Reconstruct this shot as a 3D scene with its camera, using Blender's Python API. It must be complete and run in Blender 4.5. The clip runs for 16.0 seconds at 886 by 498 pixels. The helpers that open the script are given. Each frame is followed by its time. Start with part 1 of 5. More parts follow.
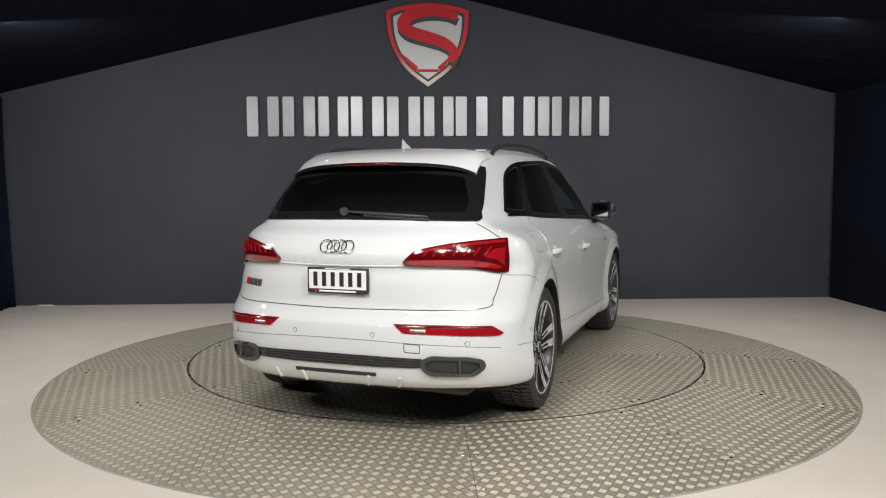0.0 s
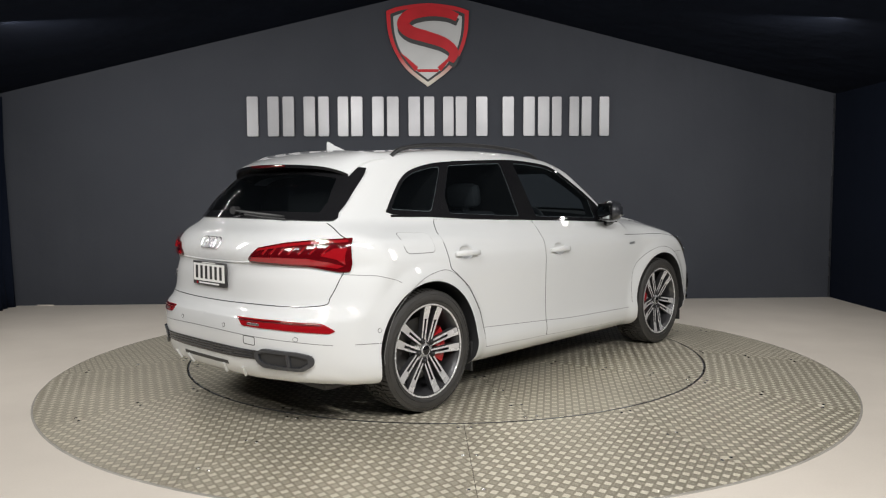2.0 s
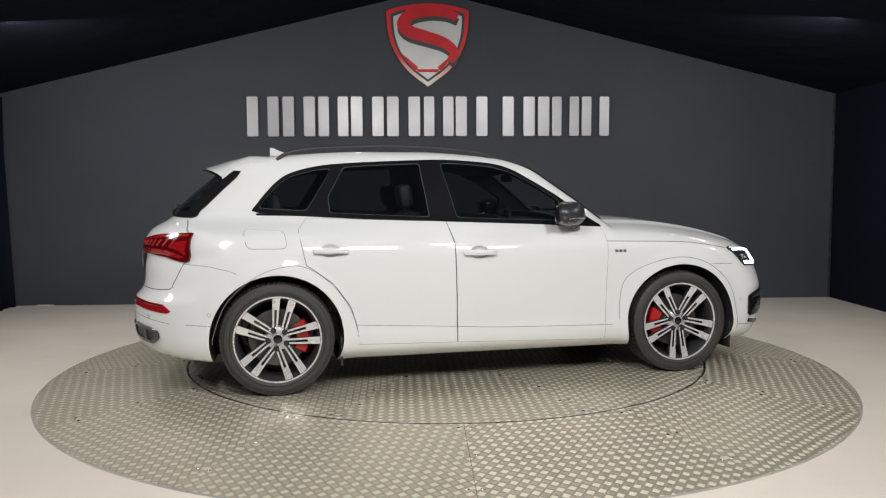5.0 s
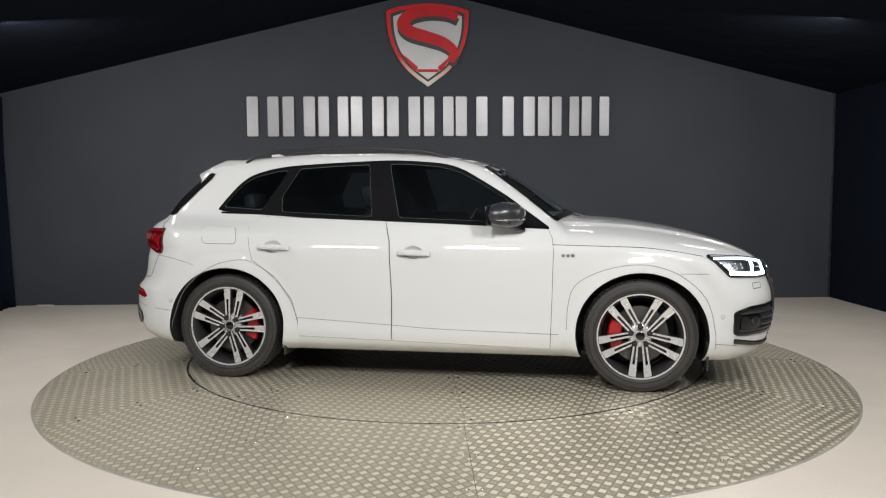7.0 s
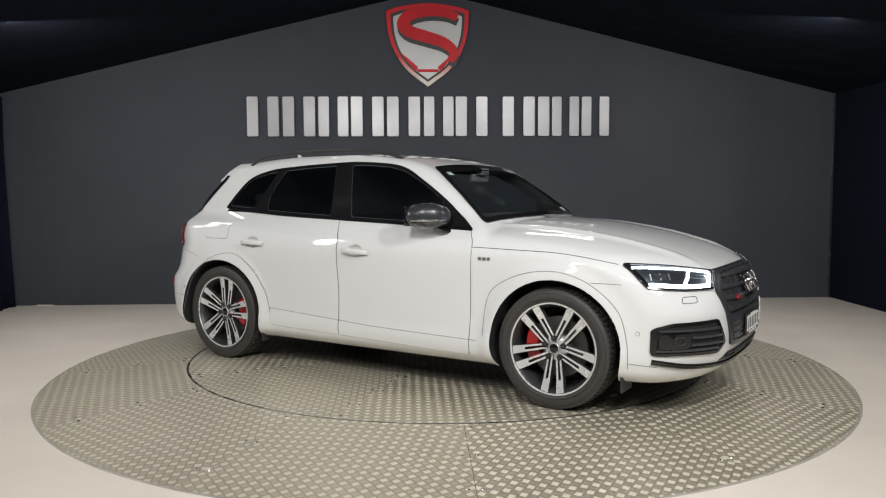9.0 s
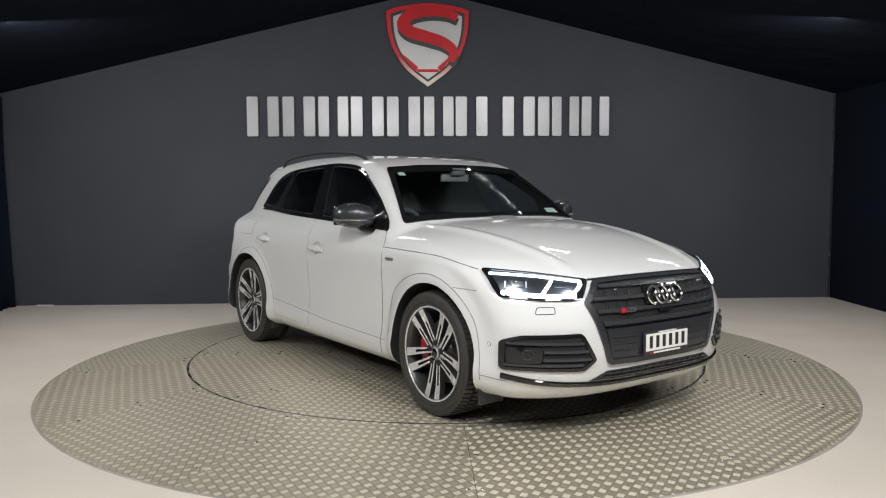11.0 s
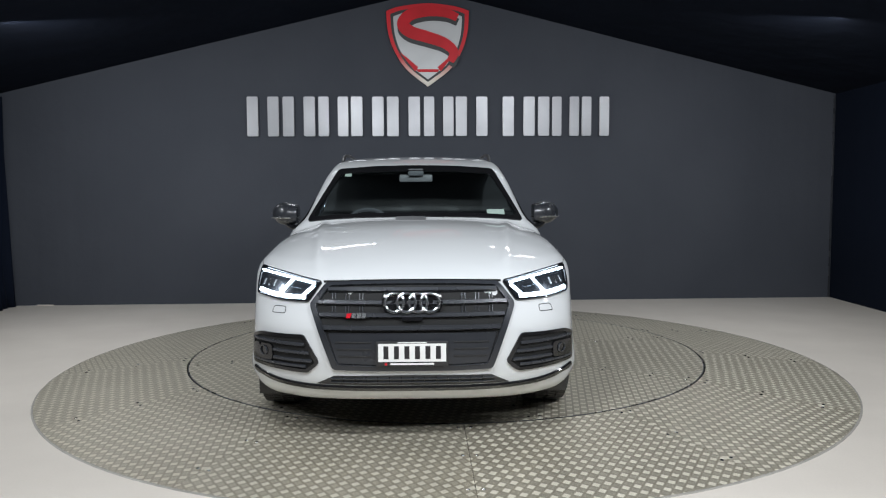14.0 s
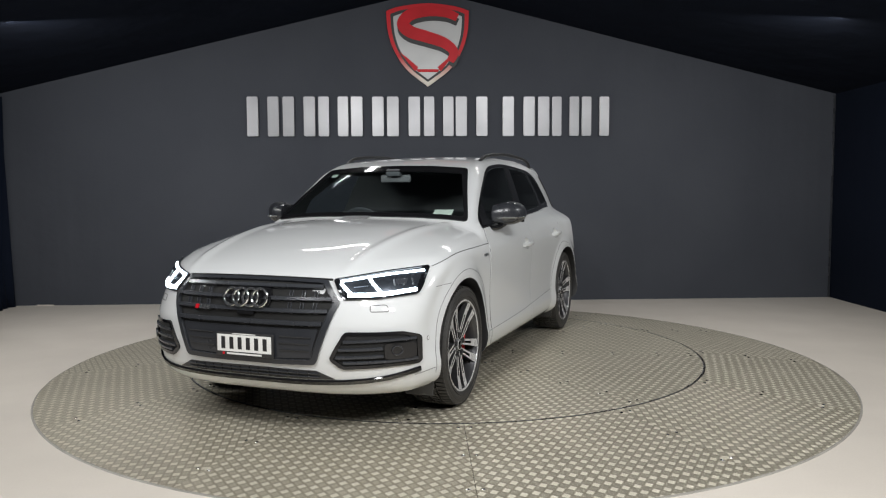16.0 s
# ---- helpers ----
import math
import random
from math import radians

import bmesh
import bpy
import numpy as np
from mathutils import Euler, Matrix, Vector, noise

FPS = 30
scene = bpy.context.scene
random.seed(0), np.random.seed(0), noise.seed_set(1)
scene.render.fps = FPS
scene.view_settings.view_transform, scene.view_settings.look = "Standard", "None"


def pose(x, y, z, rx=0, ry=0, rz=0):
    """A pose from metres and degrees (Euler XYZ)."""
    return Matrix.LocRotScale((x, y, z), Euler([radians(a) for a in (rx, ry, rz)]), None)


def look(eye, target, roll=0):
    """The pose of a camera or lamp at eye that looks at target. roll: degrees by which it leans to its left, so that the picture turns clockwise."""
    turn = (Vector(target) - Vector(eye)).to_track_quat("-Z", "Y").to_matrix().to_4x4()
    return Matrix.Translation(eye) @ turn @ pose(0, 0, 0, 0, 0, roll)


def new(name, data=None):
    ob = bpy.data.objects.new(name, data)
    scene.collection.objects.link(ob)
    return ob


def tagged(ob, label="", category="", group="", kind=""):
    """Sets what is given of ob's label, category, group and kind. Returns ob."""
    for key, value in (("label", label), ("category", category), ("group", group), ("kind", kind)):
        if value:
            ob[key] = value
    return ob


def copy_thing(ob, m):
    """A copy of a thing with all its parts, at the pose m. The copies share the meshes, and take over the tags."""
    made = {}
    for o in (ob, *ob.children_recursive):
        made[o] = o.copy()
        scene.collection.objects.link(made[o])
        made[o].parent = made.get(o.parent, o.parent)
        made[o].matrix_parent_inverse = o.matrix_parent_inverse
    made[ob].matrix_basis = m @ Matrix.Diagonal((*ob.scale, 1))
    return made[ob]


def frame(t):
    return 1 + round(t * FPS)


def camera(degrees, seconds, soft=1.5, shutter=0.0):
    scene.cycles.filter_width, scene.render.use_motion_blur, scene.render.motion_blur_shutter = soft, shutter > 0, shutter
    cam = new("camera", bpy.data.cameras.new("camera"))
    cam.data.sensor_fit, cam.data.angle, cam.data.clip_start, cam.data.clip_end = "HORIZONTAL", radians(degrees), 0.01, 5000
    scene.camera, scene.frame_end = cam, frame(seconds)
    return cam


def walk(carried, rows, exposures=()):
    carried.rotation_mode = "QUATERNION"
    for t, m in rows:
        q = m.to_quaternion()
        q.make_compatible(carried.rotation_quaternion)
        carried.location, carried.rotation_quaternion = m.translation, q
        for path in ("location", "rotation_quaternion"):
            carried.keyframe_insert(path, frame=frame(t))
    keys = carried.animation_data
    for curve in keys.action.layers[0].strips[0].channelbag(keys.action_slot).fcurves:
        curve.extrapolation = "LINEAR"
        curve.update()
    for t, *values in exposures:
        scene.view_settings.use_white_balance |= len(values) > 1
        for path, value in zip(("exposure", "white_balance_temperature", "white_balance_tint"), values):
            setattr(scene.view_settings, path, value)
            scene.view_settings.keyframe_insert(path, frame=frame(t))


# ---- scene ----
EYE = Vector((0.0, -6.26, 1.3926))
AIM = EYE + Vector((-0.00305, 0.99729, -0.07345)) * 5.0
cam = camera(59.88, 16.0, 1.2)
walk(cam, [(0.0, look(EYE, AIM, -0.287)), (16.0, look(EYE, AIM, -0.287))],
     [(0.0, 0.0, 6500, 10), (9.0, 0.0, 6500, 10), (11.3, 0.0, 6420, 10), (12.5, 0.0, 6250, 9), (13.5, 0.0, 6000, 8), (14.3, 0.0, 5900, 8), (15.0, 0.0, 6050, 8), (16.0, 0.0, 6300, 9)])

# ---- world and lamps ----
world = bpy.data.worlds.new("world")
world.use_nodes = True
scene.world = world
world.node_tree.nodes["Background"].inputs[0].default_value = (0.5, 0.6, 0.8, 1)
world.node_tree.nodes["Background"].inputs[1].default_value = 0.01


def area_lamp(name, eye, target, sx, sy, power, colour):
    data = bpy.data.lights.new(name, "AREA")
    data.shape, data.size, data.size_y = "RECTANGLE", sx, sy
    data.energy, data.color = power, colour
    ob = new(name, data)
    ob.matrix_world = look(eye, target)
    return ob


WARM = (1.0, 0.98, 0.95)
area_lamp("key_light", (1.7, -4.4, 3.05), (0.2, 0.0, 0.6), 0.16, 0.16, 76, WARM)
area_lamp("key_light", (-0.8, -4.3, 3.1), (-0.1, 0.0, 0.6), 0.16, 0.16, 54, WARM)
for x in (-2.9, -1.0, 0.9, 2.7):
    area_lamp("ceiling_panel_light", (x, -5.2, 3.0), (x * 0.5, -0.6, 0.4), 0.9, 0.16, 29, WARM)
for s, power in ((-1, 54), (1, 46)):
    area_lamp("side_panel_light", (s * 4.3, -1.6, 2.6), (s * 0.8, 0.0, 0.5), 0.16, 0.9, power, WARM)
for x, power in ((-3.6, 32), (-1.2, 18), (1.1, 18), (3.2, 26)):
    area_lamp("ceiling_panel_light", (x, 1.0, 2.95), (x * 1.1, 2.2, 0.4), 0.9, 0.16, power, WARM)


# ---- materials ----
def material(name, colour, rough=0.5, metal=0.0, coat=0.0, spec=0.5):
    m = bpy.data.materials.new(name)
    m.use_nodes = True
    b = m.node_tree.nodes["Principled BSDF"]
    b.inputs["Base Color"].default_value = (*colour, 1)
    b.inputs["Roughness"].default_value = rough
    b.inputs["Metallic"].default_value = metal
    b.inputs["Coat Weight"].default_value = coat
    b.inputs["Coat Roughness"].default_value = 0.04
    b.inputs["Specular IOR Level"].default_value = spec
    return m


def node(m, kind, **values):
    n = m.node_tree.nodes.new(kind)
    for key, value in values.items():
        n.inputs[key.replace("_", " ")].default_value = value
    return n


def link(m, a, b):
    m.node_tree.links.new(a, b)


def worn(name, colour, dark, rough=0.5, metal=0.0, scale=3.0, fine=60.0, bump=0.0, coat=0.0, spread=0.1, spec=0.5):
    """A surface with broad stains and fine grain in its colour and gloss, and a fine relief."""
    m = material(name, colour, rough, metal, coat, spec)
    b = m.node_tree.nodes["Principled BSDF"]
    tc = node(m, "ShaderNodeTexCoord")
    broad, grain = node(m, "ShaderNodeTexNoise", Scale=scale, Detail=5.0), node(m, "ShaderNodeTexNoise", Scale=fine, Detail=3.0)
    mix = node(m, "ShaderNodeMix")
    mix.data_type = "RGBA"
    mix.inputs["A"].default_value, mix.inputs["B"].default_value = (*dark, 1), (*colour, 1)
    add = node(m, "ShaderNodeMath")
    add.operation = "MULTIPLY_ADD"
    add.inputs[1].default_value = 0.35
    ramp = node(m, "ShaderNodeMapRange", From_Min=0.4, From_Max=0.85)
    for n in (broad, grain):
        link(m, tc.outputs["Object"], n.inputs["Vector"])
    link(m, grain.outputs["Fac"], add.inputs[0])
    link(m, broad.outputs["Fac"], add.inputs[2])
    link(m, add.outputs[0], ramp.inputs["Value"])
    link(m, ramp.outputs[0], mix.inputs["Factor"])
    link(m, mix.outputs["Result"], b.inputs["Base Color"])
    r = node(m, "ShaderNodeMapRange", To_Min=rough + spread, To_Max=max(rough - spread, 0.02))
    link(m, broad.outputs["Fac"], r.inputs["Value"])
    link(m, r.outputs[0], b.inputs["Roughness"])
    if bump:
        bp = node(m, "ShaderNodeBump", Strength=0.6, Distance=bump)
        link(m, grain.outputs["Fac"], bp.inputs["Height"])
        link(m, bp.outputs[0], b.inputs["Normal"])
    return m


def drape(name, colour, dark, width, rough):
    """Hung cloth: long soft vertical folds, a fine weave and a few creases."""
    m = worn(name, colour, dark, rough, 0.0, 0.7, 220.0, 0.0, spec=0.1)
    b = m.node_tree.nodes["Principled BSDF"]
    tc, mp = node(m, "ShaderNodeTexCoord"), node(m, "ShaderNodeMapping")
    mp.inputs["Scale"].default_value = (1 / width, 1 / width, 0.12)
    folds = node(m, "ShaderNodeTexNoise", Scale=1.0, Detail=2.0)
    crease = node(m, "ShaderNodeTexNoise", Scale=2.5, Detail=4.0)
    link(m, tc.outputs["Object"], mp.inputs["Vector"])
    link(m, mp.outputs[0], folds.inputs["Vector"])
    link(m, tc.outputs["Object"], crease.inputs["Vector"])
    b1, b2 = node(m, "ShaderNodeBump", Strength=0.5, Distance=0.05), node(m, "ShaderNodeBump", Strength=0.4, Distance=0.03)
    link(m, folds.outputs["Fac"], b1.inputs["Height"])
    link(m, crease.outputs["Fac"], b2.inputs["Height"])
    link(m, b1.outputs[0], b2.inputs["Normal"])
    link(m, b2.outputs[0], b.inputs["Normal"])
    return m


def tread_plate(name, tint, rough):
    """Five-bar tread plate: square fields of raised bars, turned by a right angle from field to field."""
    m = material(name, tint, rough, 0.8)
    b = m.node_tree.nodes["Principled BSDF"]
    tc = node(m, "ShaderNodeTexCoord")
    sep = node(m, "ShaderNodeSeparateXYZ")
    link(m, tc.outputs["Object"], sep.inputs[0])

    def math_node(op, a, c=None):
        n = node(m, "ShaderNodeMath")
        n.operation = op
        for i, v in enumerate((a, c)):
            if v is None:
                continue
            if isinstance(v, (int, float)):
                n.inputs[i].default_value = v
            else:
                link(m, v, n.inputs[i])
        return n.outputs[0]

    cell = 0.043
    u, v = math_node("DIVIDE", sep.outputs[0], cell), math_node("DIVIDE", sep.outputs[1], cell)
    fu, fv = math_node("FRACT", u), math_node("FRACT", v)
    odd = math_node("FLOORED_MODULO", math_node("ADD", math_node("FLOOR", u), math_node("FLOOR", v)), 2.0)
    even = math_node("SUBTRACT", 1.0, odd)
    across = math_node("ADD", math_node("MULTIPLY", fu, odd), math_node("MULTIPLY", fv, even))
    along = math_node("ADD", math_node("MULTIPLY", fv, odd), math_node("MULTIPLY", fu, even))
    bars = math_node("ABSOLUTE", math_node("SUBTRACT", math_node("FRACT", math_node("MULTIPLY", across, 5.0)), 0.5))
    bars = math_node("SUBTRACT", 1.0, math_node("MULTIPLY", bars, 2.0))
    ends = math_node("SUBTRACT", 1.0, math_node("POWER", math_node("ABSOLUTE", math_node("SUBTRACT", math_node("MULTIPLY", along, 2.0), 1.0)), 6.0))
    sides = math_node("SUBTRACT", 1.0, math_node("POWER", math_node("ABSOLUTE", math_node("SUBTRACT", math_node("MULTIPLY", across, 2.0), 1.0)), 10.0))
    height = math_node("MULTIPLY", math_node("MULTIPLY", bars, ends), sides)

    def within(v, edge):
        away = math_node("ABSOLUTE", math_node("SUBTRACT", math_node("MULTIPLY", v, 2.0), 1.0))
        n = node(m, "ShaderNodeMapRange", From_Min=edge + 0.05, From_Max=edge - 0.05)
        link(m, away, n.inputs["Value"])
        return n.outputs[0]

    lozenge = math_node("MULTIPLY", within(across, 0.74), within(along, 0.80))
    height = math_node("MULTIPLY", height, lozenge)
    b.inputs["Anisotropic"].default_value = 0.5
    tangent = node(m, "ShaderNodeTangent")
    tangent.direction_type, tangent.uv_map = "UV_MAP", "rolling"
    link(m, tangent.outputs[0], b.inputs["Tangent"])
    link(m, math_node("MULTIPLY", odd, 0.25), b.inputs["Anisotropic Rotation"])
    bp = node(m, "ShaderNodeBump", Strength=0.7, Distance=0.0012)
    link(m, height, bp.inputs["Height"])
    link(m, bp.outputs[0], b.inputs["Normal"])
    dirt, scratch = node(m, "ShaderNodeTexNoise", Scale=1.7, Detail=6.0), node(m, "ShaderNodeTexNoise", Scale=45.0, Detail=4.0)
    for n in (dirt, scratch):
        link(m, tc.outputs["Object"], n.inputs["Vector"])
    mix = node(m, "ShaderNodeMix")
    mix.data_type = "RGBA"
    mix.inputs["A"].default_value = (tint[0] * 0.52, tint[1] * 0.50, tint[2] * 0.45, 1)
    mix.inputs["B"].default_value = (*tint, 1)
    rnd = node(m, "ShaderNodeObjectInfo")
    # glint put into the colour: every other field lighter and less metallic, by plate
    painted_glint = math_node("MULTIPLY", math_node("MULTIPLY", odd, lozenge), math_node("ADD", math_node("MULTIPLY", rnd.outputs["Random"], 0.3), 0.5))
    wear_and_glint = math_node("ADD", math_node("ADD", math_node("MULTIPLY", height, 0.5), math_node("MULTIPLY", dirt.outputs["Fac"], 0.35)), painted_glint)
    link(m, math_node("SUBTRACT", 0.7, math_node("MULTIPLY", painted_glint, 0.45)), b.inputs["Metallic"])
    link(m, wear_and_glint, mix.inputs["Factor"])
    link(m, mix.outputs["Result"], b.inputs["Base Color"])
    rr = math_node("ADD", math_node("MULTIPLY", scratch.outputs["Fac"], 0.2), rough - 0.1)
    link(m, math_node("SUBTRACT", rr, math_node("MULTIPLY", height, 0.08)), b.inputs["Roughness"])
    return m


FLOOR = worn("painted concrete floor", (0.72, 0.66, 0.585), (0.63, 0.575, 0.51), 0.32, 0.0, 1.2, 90.0, 0.0004, spread=0.1)
DRAPE_GREY = drape("charcoal drape", (0.055, 0.059, 0.070), (0.044, 0.048, 0.058), 0.5, 0.75)
DRAPE_NAVY = drape("navy black drape", (0.0045, 0.007, 0.0145), (0.0035, 0.0055, 0.0115), 0.45, 0.95)
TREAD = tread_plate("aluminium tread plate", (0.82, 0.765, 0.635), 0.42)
EDGE = worn("dull aluminium edge", (0.36, 0.34, 0.30), (0.26, 0.245, 0.215), 0.6, 0.2, 6.0, 200.0)
SILVER = worn("brushed silver letters", (0.27, 0.27, 0.28), (0.225, 0.225, 0.235), 0.38, 0.6, 2.0, 300.0)
RED_SIGN = worn("red sign enamel", (0.50, 0.006, 0.014), (0.38, 0.005, 0.010), 0.45, 0.0, 4.0, 200.0, spec=0.25)


def fading(name, low, high, z0, z1):
    """Printed sheet whose colour runs from one tone at z0 to another at z1."""
    m = worn(name, high, high, 0.4, 0.0, 4.0, 200.0, spec=0.3)
    b = m.node_tree.nodes["Principled BSDF"]
    tc, sep, mix = node(m, "ShaderNodeTexCoord"), node(m, "ShaderNodeSeparateXYZ"), node(m, "ShaderNodeMix")
    ramp = node(m, "ShaderNodeMapRange", From_Min=z0, From_Max=z1)
    mix.data_type = "RGBA"
    mix.inputs["A"].default_value, mix.inputs["B"].default_value = (*low, 1), (*high, 1)
    link(m, tc.outputs["Object"], sep.inputs[0])
    link(m, sep.outputs[2], ramp.inputs["Value"])
    link(m, ramp.outputs[0], mix.inputs["Factor"])
    link(m, mix.outputs["Result"], b.inputs["Base Color"])
    return m


SHIELD_RIM = fading("red to silver shield print", (0.62, 0.58, 0.5), (0.50, 0.006, 0.014), 2.78, 3.08)
SILVER_FACE = worn("bright silver face", (0.40, 0.40, 0.40), (0.34, 0.34, 0.34), 0.4, 0.3, 2.0, 300.0)
FRAME = worn("dark satin frame", (0.020, 0.022, 0.027), (0.027, 0.029, 0.034), 0.3, 0.0, 5.0, 300.0)
SLAT = worn("grey grille slat", (0.05, 0.053, 0.06), (0.04, 0.043, 0.05), 0.28, 0.3, 5.0, 300.0)
BLACK_GAP = material("black gap", (0.006, 0.006, 0.006), 0.8)
STEEL = material("bright steel screw", (0.75, 0.74, 0.72), 0.25, 1.0)
PAINT = worn("white car paint", (0.60, 0.61, 0.615), (0.585, 0.595, 0.60), 0.55, 0.0, 1.5, 500.0, coat=1.0, spread=0.04, spec=0.15)
BLACK_GLOSS = worn("gloss black trim", (0.008, 0.008, 0.009), (0.011, 0.011, 0.012), 0.05, 0.0, 4.0, 300.0, spread=0.02)
BLACK_MATT = worn("matt black plastic", (0.018, 0.018, 0.019), (0.026, 0.026, 0.027), 0.5, 0.0, 6.0, 400.0, 0.0003)
GREY_TRIM = worn("graphite grey trim", (0.030, 0.032, 0.037), (0.024, 0.026, 0.031), 0.28, 0.1, 5.0, 300.0, coat=0.4)
RUBBER = worn("tyre rubber", (0.024, 0.023, 0.022), (0.036, 0.034, 0.032), 0.6, 0.0, 9.0, 200.0, 0.0004)
ALLOY = worn("machined alloy", (0.66, 0.66, 0.67), (0.57, 0.57, 0.58), 0.28, 0.45, 8.0, 300.0)
ALLOY_DARK = worn("dark grey alloy", (0.06, 0.06, 0.064), (0.045, 0.045, 0.048), 0.38, 0.5, 8.0, 300.0)
CHROME = material("chrome", (0.82, 0.83, 0.84), 0.10, 0.95)
MIRROR = material("mirror silvering", (0.75, 0.77, 0.78), 0.02, 1.0)
SATIN = worn("satin aluminium", (0.42, 0.43, 0.44), (0.36, 0.37, 0.38), 0.28, 0.9, 8.0, 300.0)
CALIPER = worn("red caliper enamel", (0.48, 0.008, 0.012), (0.36, 0.006, 0.01), 0.3, 0.0, 8.0, 200.0, coat=0.5)
DISC_IRON = worn("brake disc iron", (0.16, 0.155, 0.15), (0.11, 0.105, 0.1), 0.4, 0.8, 12.0, 300.0)
CABIN = worn("black leather and cloth", (0.085, 0.088, 0.096), (0.10, 0.103, 0.11), 0.5, 0.0, 9.0, 300.0, 0.0006)
CABIN_LIGHT = worn("grey cabin plastic", (0.16, 0.16, 0.165), (0.13, 0.13, 0.135), 0.45, 0.0, 9.0, 300.0)
WHITE_PLATE = worn("white plate sheet", (0.78, 0.78, 0.76), (0.7, 0.7, 0.68), 0.35, 0.0, 6.0, 200.0)
INK = material("black print", (0.015, 0.015, 0.016), 0.5)
RED_BADGE = material("red badge enamel", (0.5, 0.01, 0.02), 0.2, 0.0, 0.5)
PAPER = worn("pale sticker", (0.6, 0.66, 0.58), (0.5, 0.56, 0.5), 0.5, 0.0, 30.0, 200.0)


def glass(name, tint, mixin):
    """A tinted pane: part of the light passes, the rest meets a dark film; the face reflects."""
    m = bpy.data.materials.new(name)
    m.use_nodes = True
    nt = m.node_tree
    b = nt.nodes["Principled BSDF"]
    b.inputs["Base Color"].default_value = (0.004, 0.005, 0.006, 1)
    b.inputs["Roughness"].default_value = 0.03
    b.inputs["IOR"].default_value = 1.5
    clear = nt.nodes.new("ShaderNodeBsdfTransparent")
    clear.inputs[0].default_value = (*tint, 1)
    mix = nt.nodes.new("ShaderNodeMixShader")
    mix.inputs[0].default_value = mixin
    nt.links.new(b.outputs[0], mix.inputs[1])
    nt.links.new(clear.outputs[0], mix.inputs[2])
    nt.links.new(mix.outputs[0], nt.nodes["Material Output"].inputs["Surface"])
    return m


GLASS_TINT = glass("tinted privacy glass", (0.55, 0.6, 0.62), 0.62)
GLASS_FRONT = glass("windscreen glass", (0.86, 0.92, 0.92), 0.92)
GLASS_CLEAR = glass("clear lamp cover", (0.95, 0.97, 1.0), 0.9)


def red_lens(name, colour, rough):
    m = material(name, colour, rough, 0.0, 1.0)
    b = m.node_tree.nodes["Principled BSDF"]
    tc, wave = node(m, "ShaderNodeTexCoord"), node(m, "ShaderNodeTexVoronoi", Scale=70.0)
    link(m, tc.outputs["Object"], wave.inputs["Vector"])
    bp = node(m, "ShaderNodeBump", Strength=0.25, Distance=0.003)
    link(m, wave.outputs["Distance"], bp.inputs["Height"])
    link(m, bp.outputs[0], b.inputs["Normal"])
    return m


RED_LENS = red_lens("red lamp lens", (0.27, 0.006, 0.010), 0.1)
SEAM = material("shut line gap and crease shade", (0.16, 0.16, 0.16), 0.8)
RED_DARK = red_lens("deep red lamp lens", (0.085, 0.002, 0.004), 0.08)


def glow(name, colour, strength):
    m = material(name, colour, 0.3)
    b = m.node_tree.nodes["Principled BSDF"]
    b.inputs["Emission Color"].default_value = (*colour, 1)
    b.inputs["Emission Strength"].default_value = strength
    return m


DRL = glow("lit daytime lamp", (0.85, 0.94, 1.0), 12.0)
LAMP_DARK = worn("smoked reflector", (0.10, 0.11, 0.125), (0.06, 0.066, 0.075), 0.2, 0.7, 40.0, 300.0)


# ---- building helpers ----
def mesh_object(name, verts, faces, mat, parent=None, smooth=True, angle=35):
    me = bpy.data.meshes.new(name)
    me.from_pydata([tuple(v) for v in verts], [], faces)
    me.materials.append(mat)
    if smooth:
        me.polygons.foreach_set("use_smooth", [True] * len(me.polygons))
        me.set_sharp_from_angle(angle=radians(angle))
    ob = new(name, me)
    ob.parent = parent
    return ob


def part(name, bm, mat, parent, label="", smooth=True, angle=35):
    """Links a bmesh as one mesh object under a thing or a part."""
    me = bpy.data.meshes.new(name)
    bmesh.ops.recalc_face_normals(bm, faces=bm.faces)
    bm.to_mesh(me)
    bm.free()
    me.materials.append(mat)
    if smooth:
        me.polygons.foreach_set("use_smooth", [True] * len(me.polygons))
        me.set_sharp_from_angle(angle=radians(angle))
    ob = new(name, me)
    ob.parent = parent
    if label:
        tagged(ob, label)
    return ob


def box(bm, x0, x1, y0, y1, z0, z1, bevel=0.0):
    m = Matrix.Translation(((x0 + x1) / 2, (y0 + y1) / 2, (z0 + z1) / 2)) @ Matrix.Diagonal((x1 - x0, y1 - y0, z1 - z0, 1))
    made = bmesh.ops.create_cube(bm, size=1, matrix=m)["verts"]
    if bevel:
        edges = {e for v in made for e in v.link_edges}
        bmesh.ops.bevel(bm, geom=list(edges), offset=bevel, segments=2, profile=0.5, affect="EDGES")
    return bm


def boxed(*a, **k):
    return box(bmesh.new(), *a, **k)


